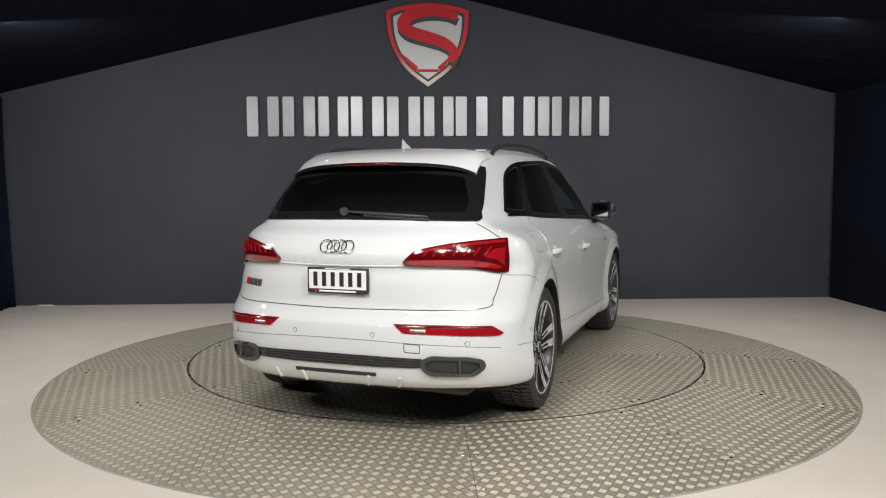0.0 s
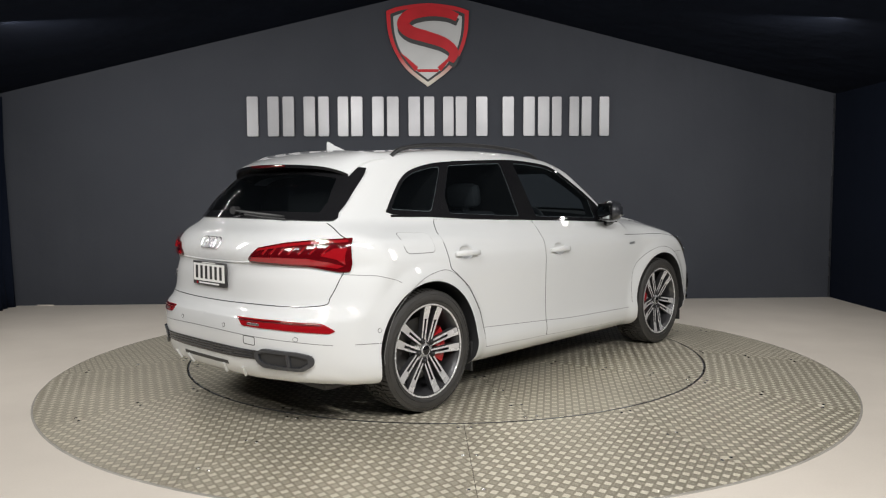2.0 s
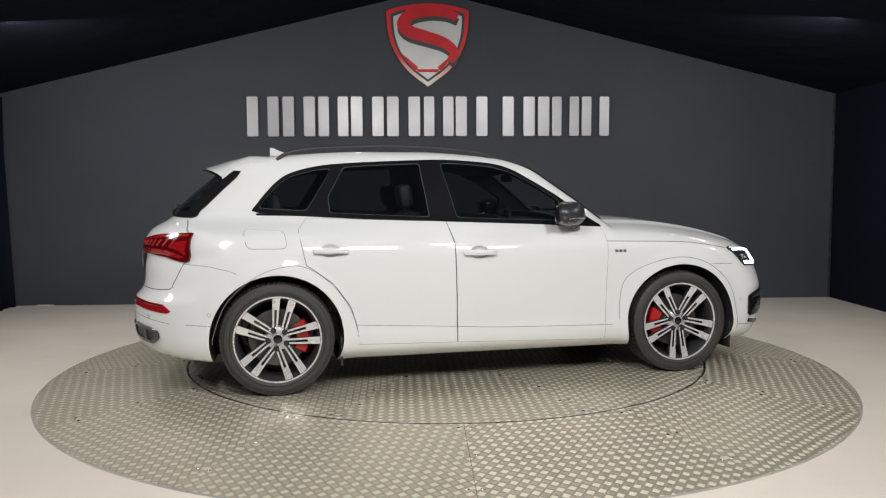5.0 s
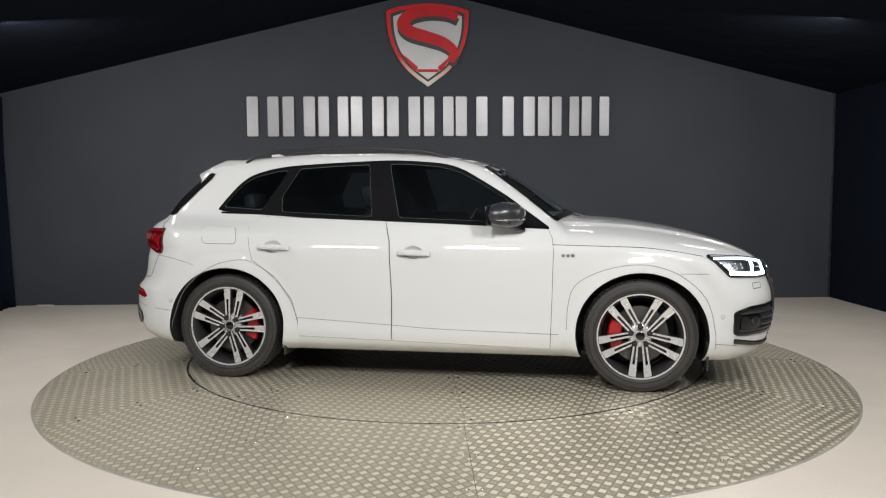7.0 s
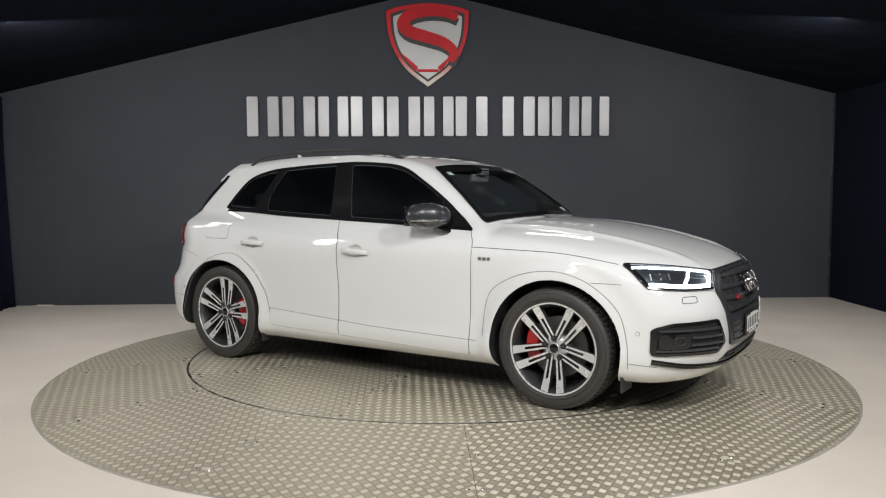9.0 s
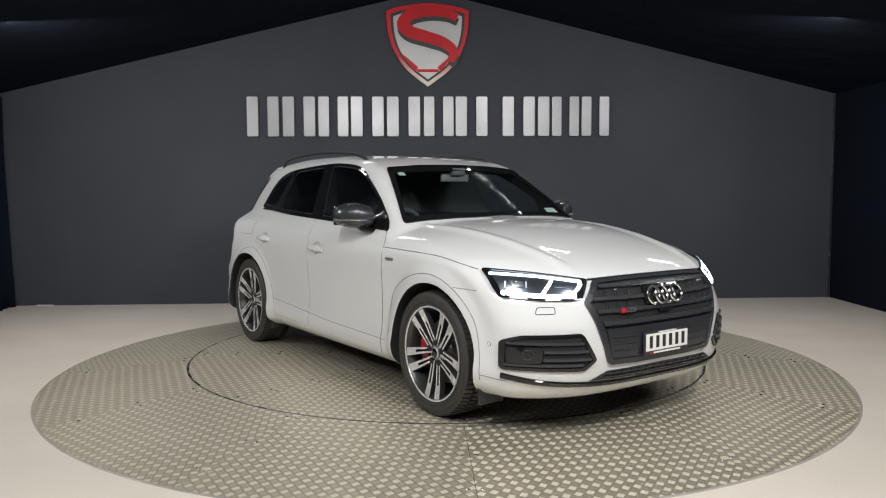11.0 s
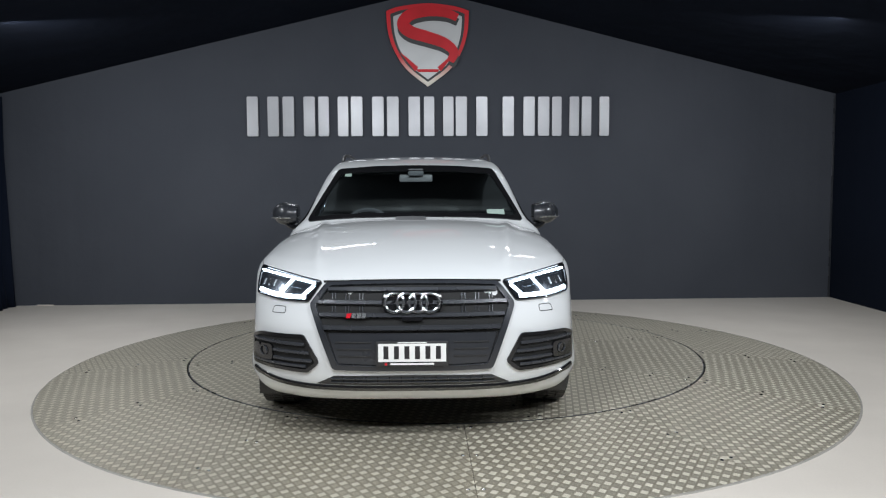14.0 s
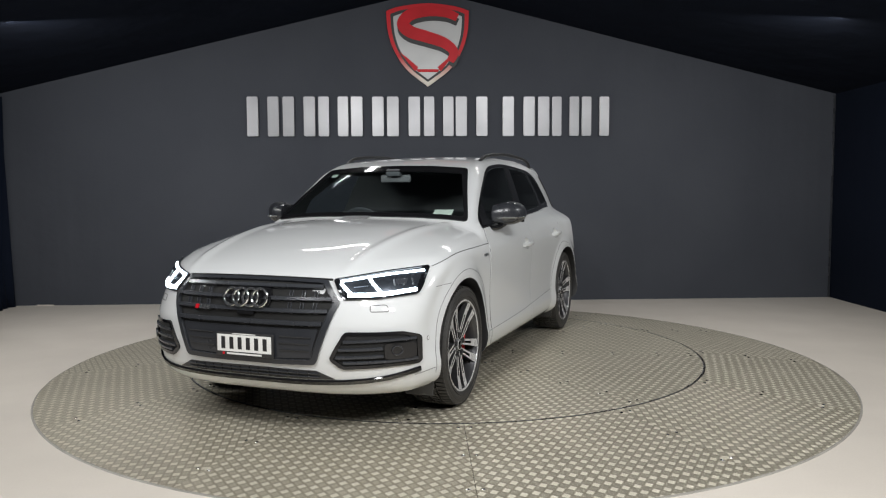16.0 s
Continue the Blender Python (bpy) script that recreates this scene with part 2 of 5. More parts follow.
def lathe(profile, n=48, axis="y", arc=(0, 2 * math.pi)):
    """Turns a profile of (radius, offset along the axis) round the axis."""
    bm = bmesh.new()
    full = arc[1] - arc[0] > 6.28
    count = n if full else n + 1
    rings = []
    for i in range(count):
        a = arc[0] + (arc[1] - arc[0]) * i / n
        c, s = math.cos(a), math.sin(a)
        if axis == "y":
            rings.append([bm.verts.new((r * c, o, r * s)) for r, o in profile])
        elif axis == "z":
            rings.append([bm.verts.new((r * c, r * s, o)) for r, o in profile])
        else:
            rings.append([bm.verts.new((o, r * c, r * s)) for r, o in profile])
    for i in range(n):
        a, b = rings[i], rings[(i + 1) % count]
        for j in range(len(profile) - 1):
            bm.faces.new((a[j], a[j + 1], b[j + 1], b[j]))
    bmesh.ops.remove_doubles(bm, verts=bm.verts, dist=1e-5)
    return bm


def prism(outline, depth, place):
    """A plate with the given outline in x, y and thickness depth upward, set by the matrix place."""
    bm = bmesh.new()
    low = [bm.verts.new(place @ Vector((x, y, 0))) for x, y in outline]
    high = [bm.verts.new(place @ Vector((x, y, depth))) for x, y in outline]
    n = len(outline)
    bm.faces.new(low[::-1])
    bm.faces.new(high)
    for i in range(n):
        bm.faces.new((low[i], low[(i + 1) % n], high[(i + 1) % n], high[i]))
    return bm


def spline(points, n=8, closed=False):
    """A smooth curve through the points (Catmull-Rom)."""
    p = [Vector(q) for q in points]
    out, count = [], len(p)
    for i in range(count if closed else count - 1):
        a = p[(i - 1) % count] if closed or i else p[0]
        b, c = p[i], p[(i + 1) % count]
        d = p[(i + 2) % count] if closed or i + 2 < count else p[-1]
        for k in range(n):
            t = k / n
            out.append(0.5 * (2 * b + (c - a) * t + (2 * a - 5 * b + 4 * c - d) * t * t + (3 * b - a - 3 * c + d) * t ** 3))
    if not closed:
        out.append(p[-1])
    return out


def rounded(points, r, n=4):
    """A polygon with its corners rounded by r."""
    p = [Vector(q) for q in points]
    out = []
    for i, b in enumerate(p):
        a, c = p[i - 1], p[(i + 1) % len(p)]
        u, v = (a - b), (c - b)
        k = min(r, u.length * 0.45, v.length * 0.45)
        s, e = b + u.normalized() * k, b + v.normalized() * k
        out += [(1 - t) ** 2 * s + 2 * t * (1 - t) * b + t * t * e for t in [j / n for j in range(n + 1)]]
    return out


def flat(points):
    return [tuple(p)[:2] for p in points]


# ---- the room ----
LEFT, RIGHT, PEAK, EAVE, RIDGE, BACK_L, BACK_R, FRONT = -5.47, 5.03, -0.18, 2.63, 3.9, 3.30, 3.757, -9.5
N_BACK = Vector((0.0439, -0.99904, 0))


def back_y(x):
    return 3.5366 + 0.04394 * x


def wall(name, quad, depth, mat, label):
    """A wall of that thickness behind its visible face."""
    bm = bmesh.new()
    q = [Vector(v) for v in quad]
    n = (q[1] - q[0]).cross(q[2] - q[0]).normalized()
    front, rear = [bm.verts.new(v) for v in q], [bm.verts.new(v - n * depth) for v in q]
    bm.faces.new(front)
    bm.faces.new(rear[::-1])
    for i in range(len(q)):
        j = (i + 1) % len(q)
        bm.faces.new((front[j], front[i], rear[i], rear[j]))
    ob = part(name, bm, mat, None, smooth=False)
    return tagged(ob, label, kind="structure")


wall("wall_back", [(LEFT, back_y(LEFT), 0), (RIGHT, back_y(RIGHT), 0), (RIGHT, back_y(RIGHT), EAVE), (PEAK, back_y(PEAK), RIDGE), (LEFT, back_y(LEFT), EAVE)],
     0.1, DRAPE_GREY, "charcoal grey drape gable wall behind the turntable")
wall("wall_right", [(RIGHT, back_y(RIGHT) + 0.1, 0), (RIGHT + 0.05, FRONT, 0), (RIGHT + 0.05, FRONT, EAVE), (RIGHT, back_y(RIGHT) + 0.1, EAVE)], 0.1, DRAPE_NAVY, "navy black drape side wall")
wall("wall_left", [(LEFT, FRONT, 0), (LEFT, back_y(LEFT) + 0.1, 0), (LEFT, back_y(LEFT) + 0.1, EAVE), (LEFT, FRONT, EAVE)], 0.1, DRAPE_NAVY, "navy black drape side wall")
wall("wall_front", [(RIGHT + 0.05, FRONT, 0), (LEFT, FRONT, 0), (LEFT, FRONT, EAVE), (PEAK, FRONT, RIDGE), (RIGHT + 0.05, FRONT, EAVE)], 0.1, DRAPE_NAVY, "dark drape wall behind the viewer")
wall("ceiling_left", [(LEFT, back_y(LEFT) + 0.1, EAVE), (PEAK, back_y(PEAK) + 0.1, RIDGE), (PEAK, FRONT, RIDGE), (LEFT, FRONT, EAVE)], 0.1, DRAPE_NAVY, "navy black sloping ceiling drape")
wall("ceiling_right", [(PEAK, back_y(PEAK) + 0.1, RIDGE), (RIGHT, back_y(RIGHT) + 0.1, EAVE), (RIGHT + 0.05, FRONT, EAVE), (PEAK, FRONT, RIDGE)], 0.1, DRAPE_NAVY, "navy black sloping ceiling drape")
tagged(part("floor", boxed(-5.6, 5.2, -9.6, 4.0, -0.2, 0.0), FLOOR, None, smooth=False), "light beige grey painted concrete floor", kind="structure")


# ---- the turntable ----
DISC_Z, R_IN, R_OUT = 0.095, 2.03, 3.013
SEAMS = [-171.9, -143.4, -115.6, -87.2, -59.15, -30.95, -2.7, 25.6, 53.9, 82.2, 110.5, 138.8]


def sector(r0, r1, a0, a1, z0, z1, thick, turn, gap, n=14):
    """A plate between two radii and two angles, in the axes of its own rolling direction."""
    bm = bmesh.new()
    back = Matrix.Rotation(-radians(turn), 4, "Z")
    grid = []
    for j, (r, z) in enumerate(((r0, z0), ((r0 + r1) / 2, (z0 + z1) / 2), (r1, z1))):
        row = []
        for i in range(n + 1):
            g = gap / max(r, 0.05)
            a = radians(a0) + g + (radians(a1 - a0) - 2 * g) * i / n
            row.append(back @ Vector((r * math.cos(a), r * math.sin(a), z)))
        grid.append(row)
    top = [[bm.verts.new(v) for v in row] for row in grid]
    low = [[bm.verts.new(v - Vector((0, 0, thick))) for v in row] for row in grid]
    for j in range(2):
        for i in range(n):
            bm.faces.new((top[j][i], top[j + 1][i], top[j + 1][i + 1], top[j][i + 1]))
    rim = [(0, i) for i in range(n + 1)] + [(1, n)] + [(2, i) for i in range(n, -1, -1)] + [(1, 0)]
    for k in range(len(rim)):
        (a, b), (c, d) = rim[k], rim[(k + 1) % len(rim)]
        bm.faces.new((top[a][b], top[c][d], low[c][d], low[a][b]))
    return bm


def screw_mesh():
    bm = lathe([(0.0, 0.0035), (0.005, 0.003), (0.0095, 0.0012), (0.0105, -0.002)], 12, "z")
    me = bpy.data.meshes.new("screw")
    bm.to_mesh(me)
    bm.free()
    me.materials.append(STEEL)
    me.polygons.foreach_set("use_smooth", [True] * len(me.polygons))
    return me


SCREW = screw_mesh()


def ramp_height(r):
    return DISC_Z + (0.004 - DISC_Z) * (r - R_IN) / (R_OUT - R_IN)


def rolled(ob):
    """The rolling direction of a plate, as a map along its own axes."""
    uv = ob.data.uv_layers.new(name="rolling")
    for loop in ob.data.loops:
        v = ob.data.vertices[loop.vertex_index].co
        uv.data[loop.index].uv = (v.x, v.y)


turntable = tagged(new("turntable_disc"), "rotating round disc of aluminium tread plate under the car", "turntable")
part("disc_base", lathe([(0, DISC_Z - 0.006), (2.017, DISC_Z - 0.006), (2.017, 0.02), (0, 0.02)], 128, "z"), BLACK_GAP, turntable, "dark steel disc base")
part("disc_edge", lathe([(2.011, DISC_Z - 0.006), (2.011, DISC_Z + 0.001), (2.018, DISC_Z + 0.001), (2.018, DISC_Z - 0.012)], 160, "z"), SATIN, turntable, "bright disc rim")
DISC_SEAMS = [4.0, 48.0, 95.0, 139.0, 184.0, 228.0, 273.0, 317.0]
for i, a0 in enumerate(DISC_SEAMS):
    a1 = DISC_SEAMS[(i + 1) % 8] + (360 if i == 7 else 0)
    turn = (a0 + a1) / 2 + 45
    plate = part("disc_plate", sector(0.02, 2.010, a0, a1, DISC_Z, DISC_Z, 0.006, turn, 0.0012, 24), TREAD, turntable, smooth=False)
    plate.rotation_euler = (0, 0, radians(turn))
    rolled(plate)
    for r in (0.55, 0.95, 1.35, 1.70, 1.95):
        for e in (-0.035, 0.035):
            s = new("screw", SCREW)
            s.parent = turntable
            a = radians(a0) + e / r
            s.location = (r * math.cos(a), r * math.sin(a), DISC_Z)
ramp_ring = tagged(new("turntable_ramp"), "fixed sloping ring of aluminium tread plates round the disc", "turntable ramp")
part("ramp_base", lathe([(R_IN - 0.002, DISC_Z - 0.005), (R_OUT - 0.002, 0.0012), (R_OUT - 0.002, 0.0), (R_IN - 0.002, 0.0)], 128, "z"), BLACK_GAP, ramp_ring, "dark steel ramp frame")
part("ramp_edge", lathe([(R_OUT - 0.004, 0.0055), (R_OUT + 0.004, 0.0045), (R_OUT + 0.009, 0.0)], 160, "z"), EDGE, ramp_ring, "dull aluminium edge strip")
for i, a0 in enumerate(SEAMS):
    a1 = SEAMS[(i + 1) % 12] + (360 if i == 11 else 0)
    turn = (a0 + a1) / 2 + 45
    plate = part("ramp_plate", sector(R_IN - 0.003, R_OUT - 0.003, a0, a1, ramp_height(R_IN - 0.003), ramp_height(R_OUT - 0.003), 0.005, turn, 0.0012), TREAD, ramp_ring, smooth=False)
    plate.rotation_euler = (0, 0, radians(turn))
    rolled(plate)
    for r in (2.075, 2.435, 2.80):
        for e in (-0.035, 0.035):
            s = new("screw", SCREW)
            s.parent = ramp_ring
            a = radians(a0) + e / r
            s.location = (r * math.cos(a), r * math.sin(a), ramp_height(r) + 0.0004)


# ---- the wall sign: plain shapes in place of the name and the mark ----
WALL = Matrix.Translation((0, 3.5366, 0)) @ Matrix.Rotation(math.atan(0.04394), 4, "Z") @ Matrix(((1, 0, 0, 0), (0, 0, -1, 0), (0, 1, 0, 0), (0, 0, 0, 1)))


def wall_piece(name, outline, z0, z1, mat, parent, label=""):
    """A flat sign piece in the wall's own plane: x along the wall, y up."""
    bm = prism([tuple(p)[:2] for p in outline], z1 - z0, WALL @ Matrix.Translation((0, 0, z0)))
    bmesh.ops.triangulate(bm, faces=[f for f in bm.faces if len(f.verts) > 4])
    return part(name, bm, mat, parent, label, smooth=False)


sign = tagged(new("wall_sign"), "row of brushed silver upright bars on the charcoal wall", "sign")
# block edges along the wall and their heights
BLOCKS = [(438, 493), (500, 556), (562, 614), (619, 676), (682, 740), (747, 799), (803, 859), (886, 943), (949, 969), (974, 1022), (1027, 1076)]
for a, b in BLOCKS:
    x0, x1 = -2.462 + (a - 438) * 0.007122, -2.462 + (b - 438) * 0.007122
    y0, y1 = 2.100, 2.590
    w = (x1 - x0) * 0.35 if x1 - x0 > 0.2 else x1 - x0
    for p, q in ((x0, x0 + w), (x1 - w, x1))[: 2 if x1 - x0 > 0.2 else 1]:
        wall_piece("letter_bar", rounded([(p, y0), (q, y0), (q, y1), (p, y1)], 0.02), 0.012, 0.042, SILVER, sign)
emblem_sign = tagged(new("wall_shield"), "red and silver shield emblem on the charcoal wall", "emblem")
SHIELD = flat(spline([(-0.722, 3.64), (-0.55, 3.695), (-0.21, 3.735), (0.13, 3.700), (0.305, 3.645)], 6)) + flat(spline([(0.305, 3.645), (0.29, 3.40), (0.22, 3.16), (0.06, 2.92), (-0.21, 2.715)], 6))[1:] + flat(spline([(-0.21, 2.715), (-0.47, 2.92), (-0.63, 3.16), (-0.705, 3.40), (-0.722, 3.64)], 6))[1:-1]
wall_piece("shield_back", SHIELD, 0.010, 0.040, SHIELD_RIM, emblem_sign, "deep red enamel shield")


def shield_scaled(k, dy):
    return [(-0.209 + (x + 0.209) * k, 3.30 + (y - 3.30) * k + dy) for x, y in SHIELD]


wall_piece("shield_field", shield_scaled(0.90, -0.004), 0.041, 0.046, INK, emblem_sign, "dark field")
wall_piece("shield_face", shield_scaled(0.83, -0.012), 0.047, 0.052, SILVER_FACE, emblem_sign, "brushed silver face")
# a red wave band crosses the silver face
def band_piece(name, points, w, z0, z1, mat, label=""):
    """A band of even strips along a curve in the wall's plane, narrowing to its ends."""
    c = spline([(p[0], p[1], 0) for p in points], 8)
    bm = bmesh.new()
    rows = []
    for i, p in enumerate(c):
        t = (c[min(i + 1, len(c) - 1)] - c[max(i - 1, 0)]).normalized()
        nrm = Vector((-t.y, t.x, 0))
        k = w * (0.62 + 0.38 * math.sin(math.pi * i / (len(c) - 1))) / 2
        rows.append([bm.verts.new(WALL @ Vector(((p + nrm * q * k).x, (p + nrm * q * k).y, z))) for q, z in ((-1, z0), (-1, z1), (1, z1), (1, z0))])
    for r0, r1 in zip(rows, rows[1:]):
        for k in range(4):
            bm.faces.new((r0[k], r0[(k + 1) % 4], r1[(k + 1) % 4], r1[k]))
    bm.faces.new(rows[0])
    bm.faces.new(rows[-1][::-1])
    return part(name, bm, mat, emblem_sign, label, smooth=False)


# a hooked ribbon runs from the upper corner round the left and down to the right edge
RIBBON = [(0.16, 3.555), (0.02, 3.615), (-0.20, 3.635), (-0.42, 3.590), (-0.515, 3.480), (-0.43, 3.385), (-0.22, 3.320), (0.0, 3.245), (0.115, 3.135), (0.07, 3.02)]
band_piece("shade_band", [(x + 0.005, y - 0.055) for x, y in RIBBON], 0.15, 0.053, 0.057, INK)
band_piece("red_band", RIBBON, 0.15, 0.058, 0.068, RED_SIGN, "red enamel curling ribbon")
for s in (-1, 1):
    wall_piece("shield_foot", [(-0.209 + s * 0.25, 3.06), (-0.209 + s * 0.355, 3.14), (-0.209 + s * 0.16, 2.90), (-0.209 + s * 0.12, 2.95)], 0.053, 0.060, RED_SIGN, emblem_sign)
wall_piece("shield_bar", [(-0.209 - 0.15, 2.925), (-0.209 + 0.15, 2.925), (-0.209 + 0.12, 2.890), (-0.209 - 0.12, 2.890)], 0.053, 0.059, RED_SIGN, emblem_sign)

# edge trims where the drapes meet
tagged(part("trim_corner", boxed(RIGHT - 0.035, RIGHT - 0.02, back_y(RIGHT) - 0.03, back_y(RIGHT) - 0.012, 0.0, EAVE - 0.02, 0.004), GREY_TRIM, None), "thin grey corner batten", kind="structure")
curtain = tagged(new("side_curtain"), "dark navy curtain hanging in folds at the side wall", "curtain")
bm = bmesh.new()
cols = []
for i in range(41):
    t = i / 40
    y = back_y(LEFT) - 0.06 - 1.1 * t
    x = LEFT + 0.05 + 0.035 * math.sin(t * 46) + 0.05 * t
    cols.append([bm.verts.new((x + 0.02 * math.sin(t * 23 + z * 2.0) + 0.06 * max(0, 0.5 - z), y, z)) for z in (0.0, 0.25, 0.6, 1.2, 1.9, 2.58)])
for c0, c1 in zip(cols, cols[1:]):
    for k in range(5):
        bm.faces.new((c0[k], c0[k + 1], c1[k + 1], c1[k]))
ob = part("curtain_cloth", bm, DRAPE_NAVY, curtain)
ob.data.materials.append(DRAPE_NAVY)
mod = ob.modifiers.new("cloth", "SOLIDIFY")
mod.thickness = 0.004
tagged(part("baseboard", boxed(LEFT + 0.35, LEFT + 0.55, back_y(LEFT) - 0.012, back_y(LEFT) + 0.01, 0.0, 0.012, 0.002), FLOOR, None), "pale floor edge patch", kind="structure")


# ---- the car's shape ----
# x forward from the rear axle, y to the left, z up from the ground
def curve(points):
    xs, ys = zip(*points)
    xs, ys = np.array(xs), np.array(ys)
    h = np.diff(xs)
    d = np.diff(ys) / h
    m = np.zeros(len(xs))
    m[0], m[-1] = d[0], d[-1]
    same = d[:-1] * d[1:] > 0
    w1, w2 = 2 * h[1:] + h[:-1], h[1:] + 2 * h[:-1]
    with np.errstate(divide="ignore", invalid="ignore"):
        m[1:-1] = np.where(same, (w1 + w2) / (w1 / d[:-1] + w2 / d[1:]), 0)

    def f(x):
        x = np.clip(x, xs[0], xs[-1])
        i = np.clip(np.searchsorted(xs, x) - 1, 0, len(h) - 1)
        t = (x - xs[i]) / h[i]
        return ((1 + 2 * t) * (1 - t) ** 2 * ys[i] + t * (1 - t) ** 2 * h[i] * m[i] + t * t * (3 - 2 * t) * ys[i + 1] + t * t * (t - 1) * h[i] * m[i + 1])
    return f


SIDE = curve([(0.15, 0.80), (0.22, 0.855), (0.28, 0.900), (0.35, 0.912), (0.43, 0.901), (0.55, 0.897), (0.70, 0.901), (0.84, 0.908), (0.895, 0.906), (0.95, 0.894), (1.00, 0.878), (1.06, 0.846),
              (1.11, 0.806), (1.18, 0.775), (1.28, 0.740), (1.40, 0.694), (1.50, 0.652), (1.57, 0.612), (1.66, 0.53)])
PLAN = curve([(-1.0, 0.08), (-0.75, 0.02), (-0.55, -0.015), (-0.4, -0.024), (-0.2, -0.02), (0.0, -0.012), (0.6, 0.0), (2.4, 0.0), (2.7, -0.006), (3.0, -0.006), (3.25, 0.008), (3.5, 0.032), (3.8, 0.10)])
CABIN_PLAN = curve([(-1.0, 0.20), (-0.5, 0.10), (-0.1, 0.055), (0.4, 0.018), (1.0, 0.0), (1.5, 0.002), (2.0, 0.012), (2.4, 0.02), (2.8, 0.0)])
SHOULDER = curve([(-1.0, 1.03), (-0.5, 1.045), (0.14, 1.036), (1.17, 0.982), (2.25, 0.952), (2.83, 0.938), (3.05, 0.915), (3.25, 0.875), (3.6, 0.80)])
NOSE = curve([(0.10, 3.52), (0.20, 3.63), (0.27, 3.70), (0.36, 3.735), (0.50, 3.752), (0.62, 3.748), (0.75, 3.722), (0.83, 3.685), (0.88, 3.64), (0.93, 3.56), (1.2, 3.3)])
TAIL = curve([(0.10, -0.70), (0.20, -0.82), (0.28, -0.905), (0.40, -0.945), (0.52, -0.955), (0.61, -0.945), (0.66, -0.905), (0.72, -0.885), (0.82, -0.880), (0.90, -0.868), (0.95, -0.885),
              (1.00, -0.872), (1.06, -0.83), (1.13, -0.715), (1.25, -0.60), (1.42, -0.40), (1.50, -0.31), (1.62, -0.18)])
HOOD = curve([(2.0, 1.135), (2.35, 1.122), (2.7, 1.098), (3.05, 1.045), (3.3, 0.985), (3.5, 0.92), (3.62, 0.865), (3.8, 0.76)])
ROOF = curve([(-1.0, 1.44), (-0.5, 1.50), (-0.2, 1.543), (0.2, 1.580), (0.6, 1.598), (1.0, 1.598), (1.4, 1.574), (1.6, 1.549), (1.77, 1.505), (1.96, 1.398), (2.16, 1.276), (2.41, 1.118), (2.66, 0.95), (3.0, 0.70)])


def smax(a, b, k):
    h = np.maximum(k - np.abs(a - b), 0) / k
    return np.maximum(a, b) + h * h * k * 0.25


def field(x, y, z):
    """Below zero inside the body."""
    ay = np.abs(y)
    q = ay / 0.8
    up = np.clip((z - 1.02) / 0.14, 0, 1)
    up = up * up * (3 - 2 * up)
    flare = np.zeros_like(x)
    for wx in (0.0, 2.824):
        r = np.hypot(x - wx, z - 0.37)
        flare = np.maximum(flare, 0.025 * np.clip((0.52 - r) / 0.09, 0, 1) * (z < 0.95))
    side = ay - (SIDE(z) - PLAN(x) * (1 - up) - CABIN_PLAN(x) * up + flare)
    side = side + 0.008 / (1 + np.exp(np.clip(-(z - SHOULDER(x)) / 0.006, -40, 40)))
    nose = (x - (NOSE(z) - 0.215 * q ** 4 - 0.02 * q * q - 0.10 * np.clip((z - 0.6) / 0.3, 0, 1) * q * q)) * 0.94
    low = np.clip((0.95 - z) / 0.3, 0, 1)
    tail = ((TAIL(z) + (0.06 - 0.015 * low) * q * q + (0.25 - 0.05 * low) * q ** 4) - x) * 0.86
    hood = z - (HOOD(x) - 0.03 * q ** 2 - 0.055 * q ** 4 + 0.014 * np.exp(-((ay - 0.62 + 0.10 * (x - 2.4)) / 0.035) ** 2))
    roof = (z - (ROOF(x) - 0.02 * (ay / 0.55) ** 2 - 0.05 * np.clip(x - 1.55, 0, 1) * (ay / 0.55) ** 2)) * np.where(x > 1.65, 0.86, 1.0)
    top = np.minimum(hood, roof)
    top = np.where(x < 2.0, roof, top)
    d = smax(side, top, 0.06)
    d = smax(d, nose, 0.05)
    d = smax(d, tail, 0.05)
    return smax(d, 0.20 + 0.07 * np.clip(-x / 0.8, 0, 1) - z, 0.06)


def cast(o, w, far, shape=None):
    """The outermost point along each ray where the body's skin is met, from far towards the start o."""
    shape = shape or field
    a, b = np.zeros(len(o)), np.full(len(o), far)
    ts = np.linspace(far, 0, 40)
    hit = np.zeros(len(o), bool)
    for t0, t1 in zip(ts[:-1], ts[1:]):
        p = o + w * t1
        inside = (shape(p[:, 0], p[:, 1], p[:, 2]) < 0) & ~hit
        a[inside], b[inside] = t1, t0
        hit |= inside
    for _ in range(19):
        mid = (a + b) / 2
        p = o + w * mid[:, None]
        ins = shape(p[:, 0], p[:, 1], p[:, 2]) < 0
        a, b = np.where(ins, mid, a), np.where(ins, b, mid)
    return o + w * a[:, None]


def normals(p):
    e, g = 1e-3, []
    for k in range(3):
        s = np.zeros(3)
        s[k] = e
        u, v = p + s, p - s
        g.append(field(u[:, 0], u[:, 1], u[:, 2]) - field(v[:, 0], v[:, 1], v[:, 2]))
    g = np.stack(g, 1)
    return g / np.linalg.norm(g, axis=1)[:, None]


